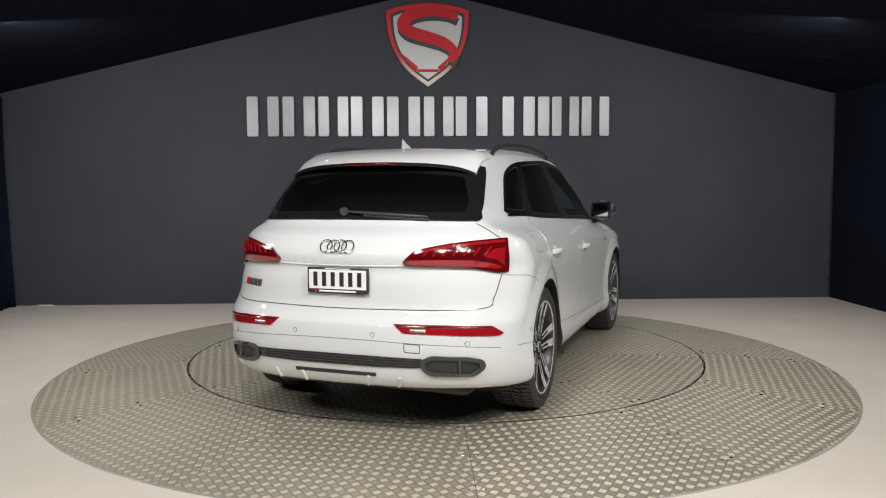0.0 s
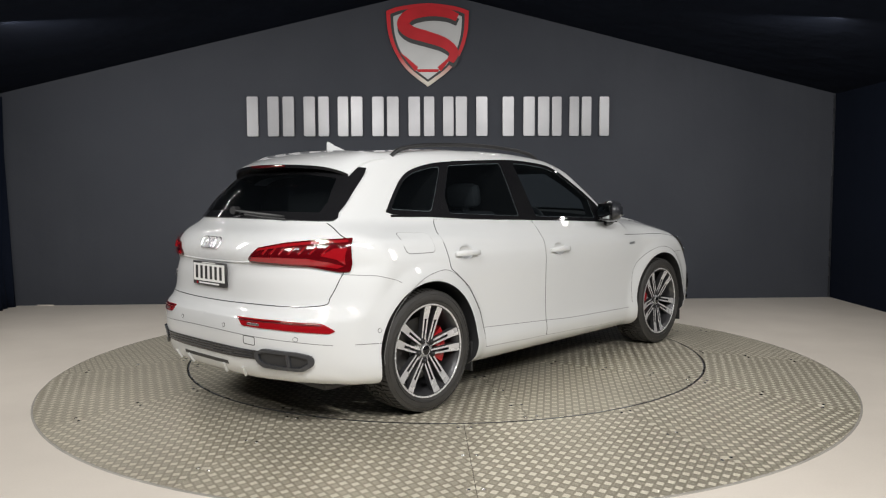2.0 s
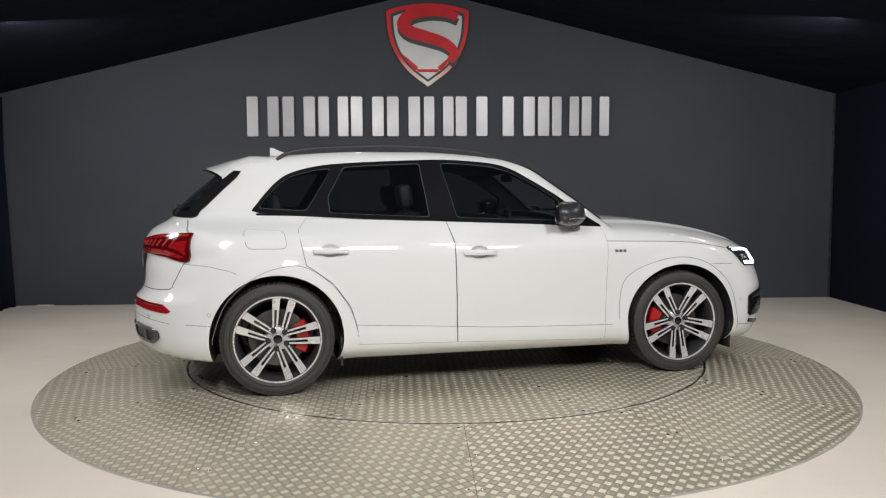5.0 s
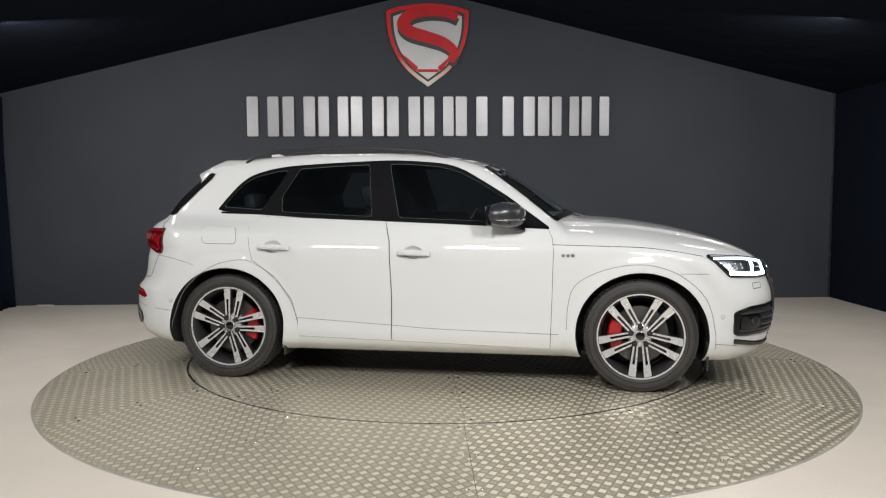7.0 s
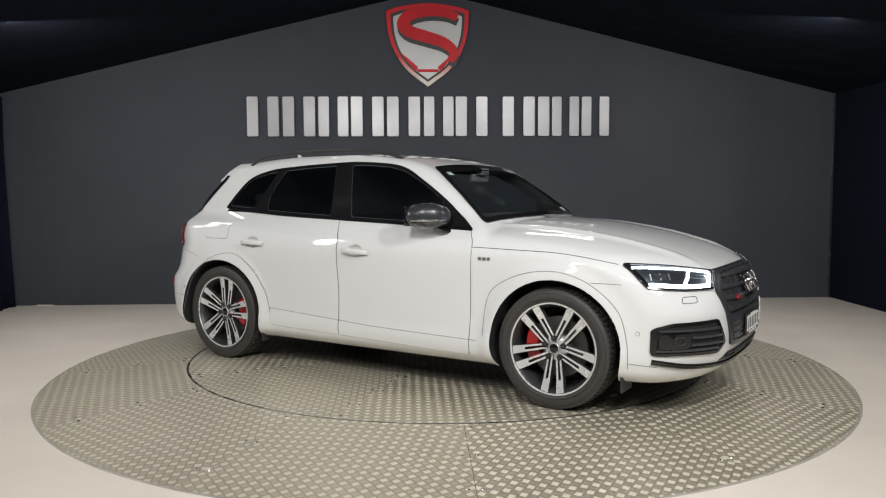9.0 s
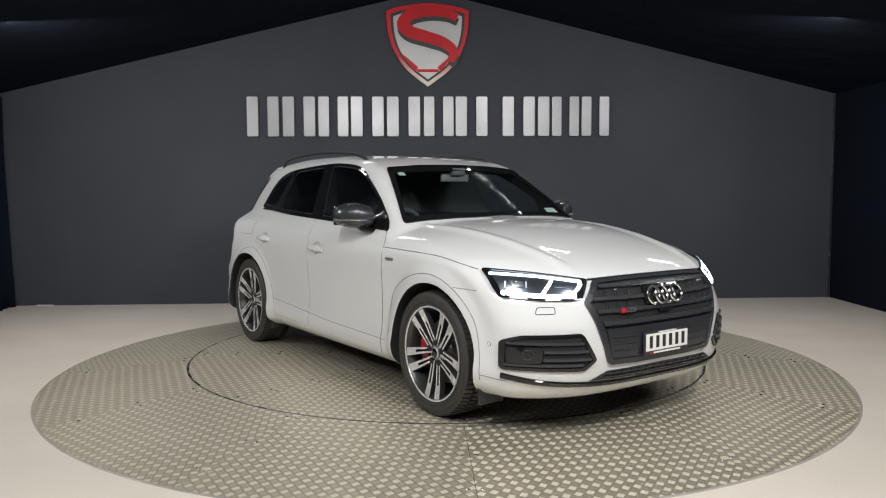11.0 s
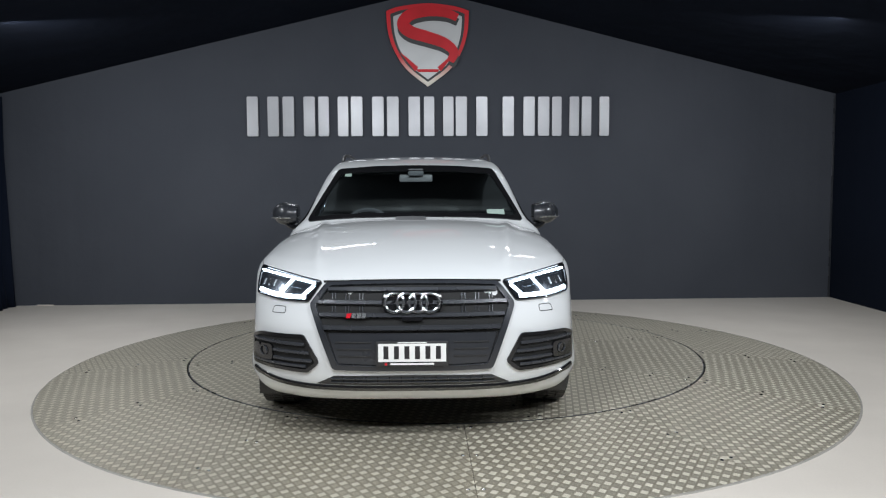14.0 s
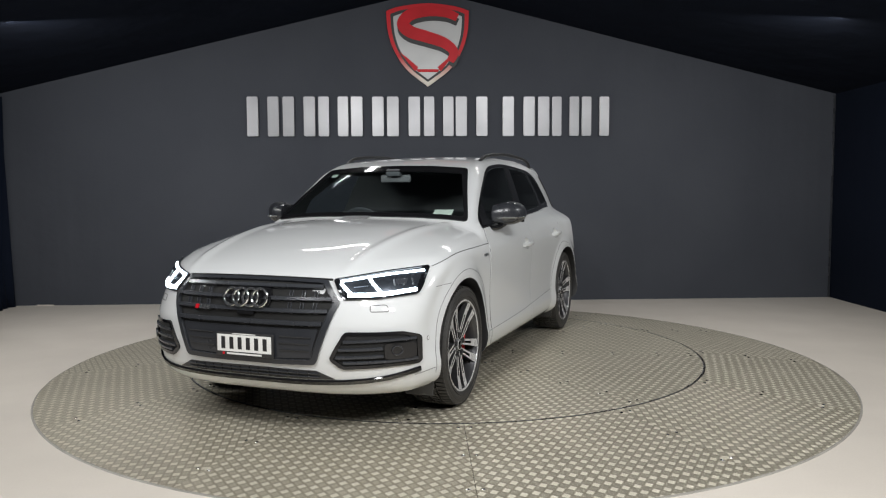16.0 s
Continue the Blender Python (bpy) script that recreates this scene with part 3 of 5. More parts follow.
def on_body(view, pts):
    """Places points given in a view (side: x, z; front and rear: y, z; top: x, y) on the skin."""
    p = np.array([tuple(q)[:2] for q in pts], float)
    n = len(p)
    z0, one = np.zeros(n), np.ones(n)
    if view in ("right", "left"):
        s = -1 if view == "right" else 1
        o, w = np.stack([p[:, 0], z0, p[:, 1]], 1), np.stack([z0, s * one, z0], 1)
    elif view == "front":
        o, w = np.stack([1.7 * one, p[:, 0], p[:, 1]], 1), np.stack([one, z0, z0], 1)
    elif view == "rear":
        o, w = np.stack([0.6 * one, p[:, 0], p[:, 1]], 1), np.stack([-one, z0, z0], 1)
    else:
        o, w = np.stack([p[:, 0], p[:, 1], 0.6 * one], 1), np.stack([z0, z0, one], 1)
    s = cast(o, w, 2.3)
    return s, normals(s)


def skin(nx, nphi, x0=-0.5, x1=3.25, fans=34, zc=0.62, shape=None):
    """The closed skin, cast from a spine inside the body."""
    o, w = [], []
    phi = np.linspace(0, 2 * np.pi, nphi, endpoint=False) + 0.003
    rows = [(x0, -a) for a in np.linspace(np.pi / 2, 0, fans + 1)[:-1]] + [(x, 0.0) for x in np.linspace(x0, x1, nx)] + [(x1, a) for a in np.linspace(0, np.pi / 2, fans + 1)[1:]]
    for x, a in rows:
        o.append(np.stack([np.full(nphi, x), np.zeros(nphi), np.full(nphi, zc)], 1))
        w.append(np.stack([np.full(nphi, np.sin(a)), np.cos(a) * np.cos(phi), np.cos(a) * np.sin(phi)], 1))
    p = cast(np.concatenate(o), np.concatenate(w), 1.9, shape or field)
    rowsn = len(rows)
    p = p.reshape(rowsn, nphi, 3)
    verts = [p[0].mean(0)] + [v for r in p[1:-1] for v in r] + [p[-1].mean(0)]
    faces = []
    k = rowsn - 2
    for j in range(nphi):
        jj = (j + 1) % nphi
        faces.append((0, 1 + j, 1 + jj))
        faces.append((1 + k * nphi, 1 + (k - 1) * nphi + jj, 1 + (k - 1) * nphi + j))
        for i in range(k - 1):
            a, b = 1 + i * nphi, 1 + (i + 1) * nphi
            faces.append((a + j, b + j, b + jj, a + jj))
    return verts, faces


def cavity(x, y, z):
    """The hollow of the cabin, five centimetres inside the skin."""
    d = field(x, y, z) + 0.05
    for e in (0.62 - z, x - 2.2, -0.62 - x, np.abs(y) - 0.72):
        d = np.maximum(d, e)
    return d


car = tagged(new("car"), "white five-door SUV with black glass parked on the turntable", "car")


from mathutils.geometry import delaunay_2d_cdt


# ---- draped pieces: panels, ribbons and bars that follow the skin ----
def inside(poly, q):
    x, y = q
    hit = False
    for i in range(len(poly)):
        (x0, y0), (x1, y1) = poly[i - 1], poly[i]
        if (y0 > y) != (y1 > y) and x < (x1 - x0) * (y - y0) / (y1 - y0) + x0:
            hit = not hit
    return hit


def dense(poly, step, closed=True):
    out = []
    n = len(poly)
    for i in range(n if closed else n - 1):
        a, b = Vector(poly[i]), Vector(poly[(i + 1) % n])
        k = max(1, int((b - a).length / step))
        out += [tuple(a.lerp(b, j / k)) for j in range(k)]
    return out if closed else out + [tuple(poly[-1])]


def panel(name, view, outline, mat, parent, off=0.0, thick=0.004, holes=(), step=0.03, label="", sink=0.006):
    """A thin shaped panel that lies on the skin, with its edges turned down."""

    outline, holes = dense(flat(outline), step), [dense(flat(h), step) for h in holes]
    pts, edges = [], []
    for loop in (outline, *holes):
        k = len(pts)
        pts += loop
        edges += [(k + i, k + (i + 1) % len(loop)) for i in range(len(loop))]
    xs, ys = [p[0] for p in outline], [p[1] for p in outline]
    gx = np.arange(min(xs) + step / 2, max(xs), step)
    gy = np.arange(min(ys) + step / 2, max(ys), step)
    rim = np.array(pts)
    for i, x in enumerate(gx):
        for y in gy:
            q = (x, y + (0.3 * step if i % 2 else 0))
            if inside(outline, q) and not any(inside(h, q) for h in holes) and np.min(np.hypot(rim[:, 0] - q[0], rim[:, 1] - q[1])) > step * 0.45:
                pts.append(q)
    vs, es, fs, *_ = delaunay_2d_cdt([Vector(p) for p in pts], edges, [], 0, 1e-6)
    vs = [tuple(v) for v in vs]
    tris = []
    for f in fs:
        c = (sum(vs[i][0] for i in f) / 3, sum(vs[i][1] for i in f) / 3)
        if inside(outline, c) and not any(inside(h, c) for h in holes):
            tris.append(tuple(f))
    s, n = on_body(view, vs)
    top, low = s + n * (off + thick), s + n * (off - sink)
    used = {}
    for f in tris:
        for i in range(3):
            e = (f[i], f[(i + 1) % 3])
            key = tuple(sorted(e))
            used[key] = None if key in used else e
    nv = len(vs)
    a, b, c = (Vector(top[i]) for i in tris[0])
    flip = (b - a).cross(c - a).dot(Vector(n[tris[0][0]])) < 0
    faces = [f[::-1] if flip else f for f in tris]
    for e in used.values():
        if e:
            i, j = e[::-1] if flip else e
            faces.append((j, i, i + nv, j + nv))
    verts = [tuple(v) for v in top] + [tuple(v) for v in low]
    ob = mesh_object(name, verts, faces, mat, parent, angle=50)
    if label:
        tagged(ob, label)
    return ob


def bar(name, view, line, wide, high, mat, parent, off=0.0, step=0.03, closed=False, label="", taper=0.0):
    """A moulding or a shut line: a low rounded section swept along a line on the skin."""
    line = dense(flat(line), step, closed)
    s, n = on_body(view, line)
    p = s + n * off
    k = len(p)
    t = np.roll(p, -1, 0) - np.roll(p, 1, 0)
    if not closed:
        t[0], t[-1] = p[1] - p[0], p[-1] - p[-2]
    t /= np.linalg.norm(t, axis=1)[:, None] + 1e-9
    side = np.cross(n, t)
    sect = [(-0.5, -0.3), (-0.5, 0.55), (-0.32, 1.0), (0.32, 1.0), (0.5, 0.55), (0.5, -0.3)]
    verts, faces = [], []
    for i in range(k):
        w = wide * (1 - taper * abs(2 * i / max(k - 1, 1) - 1) ** 2)
        for a, b in sect:
            verts.append(p[i] + side[i] * a * w + n[i] * b * high)
    m = len(sect)
    for i in range(k if closed else k - 1):
        j = (i + 1) % k
        for q in range(m - 1):
            faces.append((i * m + q, i * m + q + 1, j * m + q + 1, j * m + q))
    if not closed:
        faces += [tuple(range(m)), tuple(range((k - 1) * m, k * m))[::-1]]
    ob = mesh_object(name, verts, faces, mat, parent, angle=40)
    if label:
        tagged(ob, label)
    return ob


# ---- body with wheel arches, cabin and window openings ----
DLO_TOP = [(-0.15, 1.183), (-0.066, 1.288), (0.028, 1.384), (0.128, 1.438), (0.309, 1.480), (0.561, 1.501), (0.983, 1.519), (1.2, 1.520), (1.478, 1.498), (1.624, 1.460), (1.765, 1.384), (1.954, 1.268), (2.094, 1.165), (2.235, 1.063)]
DLO_LOW = [(1.828, 1.077), (1.509, 1.091), (1.122, 1.106), (0.859, 1.117), (0.508, 1.131), (0.171, 1.152), (-0.10, 1.168)]
DLO = flat(spline(DLO_TOP, 4)) + DLO_LOW
QUARTER = flat(rounded([(-0.118, 1.190), (-0.04, 1.288), (0.045, 1.378), (0.135, 1.424), (0.30, 1.462), (0.385, 1.468), (0.205, 1.168)], 0.03))
REAR_PANE = flat(rounded([(0.452, 1.478), (0.335, 1.272), (0.345, 1.158), (0.70, 1.139), (1.030, 1.124), (0.982, 1.505), (0.7, 1.494)], 0.02))
FRONT_PANE = flat(rounded([(1.110, 1.506), (1.203, 1.117), (1.65, 1.098), (1.97, 1.084), (1.97, 1.235), (1.755, 1.372), (1.615, 1.445), (1.47, 1.484), (1.25, 1.504)], 0.025))
SCREEN = flat(rounded([(-0.748, 1.096), (-0.6, 1.112), (-0.4, 1.124), (0.0, 1.132), (0.4, 1.124), (0.6, 1.112), (0.748, 1.096), (0.665, 1.28), (0.577, 1.470), (0.3, 1.490), (0.0, 1.495), (-0.3, 1.490), (-0.577, 1.470), (-0.665, 1.28)], 0.03))
BACKLIGHT = flat(rounded([(-0.682, 1.138), (-0.35, 1.146), (0.0, 1.148), (0.35, 1.146), (0.682, 1.138), (0.614, 1.33), (0.582, 1.42), (0.3, 1.46), (-0.3, 1.46), (-0.582, 1.42), (-0.614, 1.33)], 0.02))


def shrunk(poly, k):
    cx, cy = sum(p[0] for p in poly) / len(poly), sum(p[1] for p in poly) / len(poly)
    sx = 1 - k / ((max(p[0] for p in poly) - min(p[0] for p in poly)) / 2)
    sy = 1 - k / ((max(p[1] for p in poly) - min(p[1] for p in poly)) / 2)
    return [(cx + (x - cx) * sx, cy + (y - cy) * sy) for x, y in poly]


SIDE_VIEW = Matrix(((1, 0, 0, 0), (0, 0, -1, 0), (0, 1, 0, 0), (0, 0, 0, 1)))
END_VIEW = Matrix(((0, 0, 1, 0), (1, 0, 0, 0), (0, 1, 0, 0), (0, 0, 0, 1)))


def joined(*bms):
    out = bmesh.new()
    for b in bms:
        me = bpy.data.meshes.new("piece")
        bmesh.ops.recalc_face_normals(b, faces=b.faces)
        b.to_mesh(me)
        b.free()
        out.from_mesh(me)
        bpy.data.meshes.remove(me)
    return out


def tyre_room():
    wells = []
    for wx in (0.0, 2.824):
        for s in (-1, 1):
            b = lathe([(0, -0.3), (0.405, -0.3), (0.405, 0.3), (0, 0.3)], 72)
            bmesh.ops.transform(b, matrix=pose(wx + (0.004 if wx else 0.0), s * 0.83, 0.375) @ Matrix.Diagonal((1.035, 1, 1, 1)), verts=b.verts)
            wells.append(b)
    return wells


HANDLES = (("front_door", 1.338, 0.893), ("rear_door", 0.344, 0.925))


def handle_bowls():
    """Shallow egg-shaped hollows behind the door pulls."""
    bowls = []
    for _, hx, hz in HANDLES:
        for side_view, s in (("right", -1), ("left", 1)):
            p, n = on_body(side_view, [(hx, hz)])
            b = bmesh.new()
            bmesh.ops.create_uvsphere(b, u_segments=28, v_segments=16, radius=1.0)
            bmesh.ops.transform(b, matrix=Matrix.Translation(Vector(p[0]) + Vector((-0.004, s * 0.008, 0.004))) @ Matrix.Diagonal((0.066, 0.036, 0.046, 1)), verts=b.verts)
            bowls.append(b)
    return bowls


verts, faces = skin(150, 320)
body = mesh_object("body", verts, faces, PAINT, car)
body.data.materials.append(BLACK_MATT)
hollow_v, hollow_f = skin(60, 120, -0.2, 1.7, 20, 0.95, cavity)
cutters = [mesh_object("cutter", hollow_v, hollow_f, CABIN, smooth=False),
           part("cutter", joined(*tyre_room(), *[prism(shrunk(p, 0.012), 2.4, Matrix.Translation((0, 1.2, 0)) @ SIDE_VIEW) for p in (QUARTER, REAR_PANE, FRONT_PANE)]), BLACK_MATT, None, smooth=False),
           part("cutter", joined(prism(shrunk(SCREEN, 0.02), 1.0, Matrix.Translation((1.62, 0, 0)) @ END_VIEW), prism(shrunk(BACKLIGHT, 0.02), 1.0, Matrix.Translation((-1.1, 0, 0)) @ END_VIEW)), BLACK_MATT, None, smooth=False),
           part("cutter", joined(*handle_bowls()), PAINT, None, smooth=False)]
for c in cutters:
    mod = body.modifiers.new("cut", "BOOLEAN")
    mod.operation, mod.solver, mod.object, mod.material_mode = "DIFFERENCE", "EXACT", c, "TRANSFER"
bpy.context.view_layer.update()
cut_mesh = bpy.data.meshes.new_from_object(body.evaluated_get(bpy.context.evaluated_depsgraph_get()))
body.modifiers.clear()
body.data = cut_mesh
for c in cutters:
    bpy.data.objects.remove(c)
cut_mesh.polygons.foreach_set("use_smooth", [True] * len(cut_mesh.polygons))
cut_mesh.set_sharp_from_angle(angle=radians(38))
for f in cut_mesh.polygons:
    if f.normal.z < -0.93 and f.center.z < 0.36:
        f.material_index = 1
tagged(body, "glossy white painted body shell")
SIDES = (("right", -1), ("left", 1))

# glass and window trim
for view, s in SIDES:
    panel("window_trim", view, DLO, BLACK_GLOSS, car, 0.0, 0.004, [shrunk(p, 0.008) for p in (QUARTER, REAR_PANE, FRONT_PANE)], 0.035, "gloss black window surround")
    panel("quarter_window", view, QUARTER, GLASS_TINT, car, -0.003, 0.004, step=0.06, label="tinted quarter window")
    panel("rear_door_window", view, REAR_PANE, GLASS_TINT, car, -0.003, 0.004, step=0.08, label="tinted rear door window")
    panel("front_door_window", view, FRONT_PANE, GLASS_TINT, car, -0.003, 0.004, step=0.08, label="tinted front door window")
    bar("waist_moulding", view, [(-0.12, 1.160)] + DLO_LOW[::-1][1:] + [(2.235, 1.057)], 0.014, 0.005, BLACK_GLOSS, car)
panel("windscreen", "front", SCREEN, GLASS_FRONT, car, 0.001, 0.004, step=0.06, label="laminated windscreen")
panel("windscreen_border", "front", SCREEN, BLACK_GLOSS, car, 0.003, 0.006, [shrunk(SCREEN, 0.035)], 0.04)
panel("tailgate_window", "rear", BACKLIGHT, GLASS_TINT, car, 0.001, 0.004, step=0.06, label="dark tailgate window")
panel("tailgate_window_border", "rear", BACKLIGHT, BLACK_GLOSS, car, 0.003, 0.005, [shrunk(BACKLIGHT, 0.05)], 0.04)

for view, s in SIDES:
    panel("tailgate_side_blade", view, [(-0.212, 1.440), (-0.240, 1.400), (-0.335, 1.312), (-0.43, 1.218), (-0.522, 1.140), (-0.590, 1.140), (-0.50, 1.235), (-0.41, 1.325), (-0.315, 1.415), (-0.285, 1.445)], BLACK_GLOSS, car, 0.003, 0.006, step=0.025, label="gloss black blade beside the tailgate window")

# ---- doors, shut lines and creases ----
FRONT_DOOR = [(1.130, 1.098), (1.170, 0.964), (1.184, 0.6), (1.183, 0.296), (2.245, 0.268), (2.256, 0.6), (2.264, 0.909), (2.256, 0.992), (2.228, 1.050)]
REAR_DOOR = [(0.20, 1.132), (0.143, 1.058), (0.158, 0.981), (0.190, 0.835), (0.225, 0.815), (0.362, 0.712), (0.470, 0.560), (0.512, 0.42), (0.520, 0.312), (1.176, 0.296), (1.177, 0.6), (1.163, 0.964), (1.122, 1.099)]
for view, s in SIDES:
    for (nm, hx, hz), shape in zip(HANDLES, (FRONT_DOOR, REAR_DOOR)):
        bowl = [(hx - 0.004 + 0.0645 * math.cos(a), hz + 0.004 + 0.0445 * math.sin(a)) for a in [2 * math.pi * k / 40 for k in range(40)]]
        door = panel(nm, view, rounded(shape, 0.012, 3), PAINT, car, 0.0, 0.0035, [bowl], step=0.02)
        bar("shut_line", view, rounded(shape, 0.012, 3), 0.0062, 0.0012, BLACK_GAP, door, 0.0, closed=True)
        # bowl and pull
        p, n = on_body(view, [(hx, hz)])
        p, n = Vector(p[0]), Vector(n[0])
        b = bmesh.new()
        line = spline([(-0.115, 0.004, -0.006), (-0.105, 0.020, 0.0), (-0.06, 0.040, 0.004), (0.0, 0.044, 0.004), (0.06, 0.040, 0.002), (0.105, 0.020, -0.004), (0.115, 0.004, -0.008)], 5)
        rings = []
        for i, q in enumerate(line):
            w = 0.017 - 0.004 * abs(i / (len(line) - 1) * 2 - 1) ** 2
            rings.append([b.verts.new((q.x, s * (q.y + 0.008 * math.cos(a)), q.z + w * math.sin(a))) for a in [2 * math.pi * k / 10 for k in range(10)]])
        for r0, r1 in zip(rings, rings[1:]):
            for k in range(10):
                b.faces.new((r0[k], r0[(k + 1) % 10], r1[(k + 1) % 10], r1[k]))
        h = part("handle", b, PAINT, door, "white pull handle")
        h.location = p
    flap = flat(rounded([(-0.200, 1.068), (-0.178, 0.950), (0.068, 0.946), (0.052, 1.056)], 0.035))
    if s < 0:
        panel("fuel_flap", view, flap, PAINT, car, 0.0, 0.0025, step=0.04, label="white fuel filler flap")
        bar("shut_line", view, flap, 0.007, 0.0012, SEAM, car, 0.0, closed=True)
    bar("hood_shut_line", view, spline([(2.262, 0.953), (2.513, 0.947), (2.829, 0.938), (3.039, 0.914), (3.205, 0.884)], 5), 0.0042, 0.0012, BLACK_GAP, car)
    # shade of the sill fold drawn as a thin grey strip; no gap here
    bar("sill_crease", view, spline([(0.51, 0.437), (1.18, 0.400), (1.52, 0.382), (2.30, 0.366)], 6), 0.0035, 0.0009, SEAM, car, 0.0035)
    for line in ([(-0.398, 0.36), (-0.388, 0.427), (-0.304, 0.623), (-0.112, 0.783), (0.085, 0.836), (0.208, 0.812), (0.352, 0.706), (0.465, 0.545), (0.512, 0.40)],
                 [(2.352, 0.40), (2.362, 0.56), (2.407, 0.689), (2.557, 0.780), (2.744, 0.827), (2.912, 0.821), (3.080, 0.754), (3.226, 0.614), (3.280, 0.424), (3.284, 0.30)]):
        bar("arch_seam", view, spline(line, 4), 0.0035, 0.0009, SEAM, car, 0.0012)
    bar("bumper_seam", view, [(3.06, 0.775), (3.24, 0.772)], 0.0035, 0.001, SEAM, car)
    bar("bumper_seam", view, [(3.290, 0.330), (3.428, 0.314)], 0.0035, 0.001, SEAM, car)
    bar("bumper_seam", view, [(-0.572, 0.857), (-0.403, 0.843), (-0.278, 0.811), (-0.243, 0.793)], 0.0035, 0.001, SEAM, car)
    bar("bumper_seam", view, [(-0.40, 0.475), (-0.56, 0.482)], 0.0035, 0.001, SEAM, car)
    for q in ((-0.415, 0.545), (3.33, 0.50)):
        c = [(q[0] + 0.011 * math.cos(a), q[1] + 0.011 * math.sin(a)) for a in [k * math.pi / 8 for k in range(16)]]
        panel("parking_sensor", view, c, PAINT, car, 0.0, 0.002, step=0.01)
        bar("sensor_ring", view, c, 0.003, 0.001, BLACK_GAP, car, 0.001, 0.01, True)
    # two chrome-grey badge letters as plain bars
    for i in range(3):
        x = 2.318 + i * 0.031
        panel("side_badge", view, [(x, 0.875), (x + 0.021, 0.8745), (x + 0.021, 0.893), (x, 0.8935)], SATIN, car, 0.0, 0.004, step=0.02, label="small grey metal badge bar")
bar("tailgate_shut_line", "rear", spline([(-0.815, 0.868), (-0.79, 0.74), (-0.745, 0.69), (-0.40, 0.690), (0.0, 0.686), (0.40, 0.690), (0.745, 0.69), (0.79, 0.74), (0.815, 0.868)], 6), 0.005, 0.0012, BLACK_GAP, car)
for s in (-1, 1):
    bar("tailgate_shut_line", "rear", spline([(s * 0.665, 1.130), (s * 0.74, 1.09), (s * 0.80, 1.05)], 5), 0.006, 0.0012, BLACK_GAP, car)
bar("bumper_seam", "rear", spline([(-0.84, 0.485), (-0.60, 0.515), (-0.29, 0.532), (0.0, 0.536), (0.29, 0.532), (0.60, 0.515), (0.84, 0.485)], 5), 0.0035, 0.0009, SEAM, car)
bar("number_plate_recess_edge", "rear", spline([(-0.37, 0.917), (-0.18, 0.912), (0.0, 0.911), (0.18, 0.912), (0.37, 0.917)], 5), 0.010, 0.006, PAINT, car)
bar("hood_edge_line", "front", spline([(-0.46, 0.834), (-0.25, 0.840), (0.0, 0.842), (0.25, 0.840), (0.46, 0.834)], 5), 0.010, 0.010, BLACK_GAP, car)


# ---- nose: grille, lamps, vents, plate ----
def both(points):
    """A shape that is the same on both sides of the middle, from its half at y >= 0."""
    return [tuple(p) for p in points] + [(-y, z) for y, z in reversed(points)]


def swap(points, s):
    return [(s * y, z) for y, z in points]


GRILLE = both([(0.0, 0.836), (0.25, 0.834), (0.445, 0.828), (0.527, 0.725), (0.408, 0.398), (0.2, 0.392)])
GRILLE_IN = both([(0.0, 0.822), (0.25, 0.820), (0.425, 0.813), (0.496, 0.722), (0.384, 0.424), (0.2, 0.418)])
grille = panel("grille", "front", GRILLE_IN, BLACK_GAP, car, 0.0, 0.003, step=0.05, label="black single-frame radiator grille")
panel("grille_frame", "front", rounded(GRILLE, 0.02, 3), FRAME, grille, 0.0, 0.014, [GRILLE_IN], 0.03, "graphite grey grille frame", 0.02)
GRILLE_EDGE = rounded(GRILLE_IN, 0.02, 3)
bar("grille_rim", "front", GRILLE_EDGE, 0.005, 0.018, SLAT, grille, 0.0, closed=True)
for z, half in ((0.796, 0.430), (0.737, 0.480), (0.675, 0.470), (0.612, 0.448)):
    line = [(-half, z), (-half / 2, z), (0, z), (half / 2, z), (half, z)]
    bar("grille_slat", "front", line, 0.026, 0.022, SLAT, grille, 0.0, 0.05)
    bar("slat_edge", "front", [(y, q - 0.008) for y, q in line], 0.004, 0.023, GREY_TRIM, grille, 0.0, 0.05)
for z in (0.762, 0.702):
    for y in (-0.40, -0.33, -0.26, 0.26, 0.33, 0.40):
        for d in (-0.008, 0.008):
            bar("grille_tick", "front", [(y + d, z - 0.017), (y + d, z + 0.017)], 0.006, 0.012, SLAT, grille, 0.0)
panel("lower_grille_panel", "front", both([(0.0, 0.585), (0.428, 0.585), (0.382, 0.432), (0.2, 0.425)]), FRAME, grille, 0.002, 0.008, step=0.05)
for z in (0.470, 0.505, 0.540):
    for s in (-1, 1):
        bar("panel_rib", "front", swap([(0.21, z), (0.375 + (z - 0.47) * 0.2, z)], s), 0.006, 0.006, BLACK_MATT, grille, 0.010)
panel("radar_cover", "front", both([(0.0, 0.785), (0.14, 0.782), (0.155, 0.735), (0.14, 0.692), (0.06, 0.680), (0.05, 0.648), (0.0, 0.648)]), BLACK_GLOSS, grille, 0.012, 0.010, step=0.03)


def ring(r, tube, n=28, m=8):
    bm = bmesh.new()
    rows = []
    for i in range(n):
        a = 2 * math.pi * i / n
        rows.append([bm.verts.new((0 + tube * 0.7 * math.sin(b), (r + tube * math.cos(b)) * math.cos(a), (r + tube * math.cos(b)) * math.sin(a))) for b in [2 * math.pi * k / m for k in range(m)]])
    for i in range(n):
        for k in range(m):
            bm.faces.new((rows[i][k], rows[(i + 1) % n][k], rows[(i + 1) % n][(k + 1) % m], rows[i][(k + 1) % m]))
    return bm


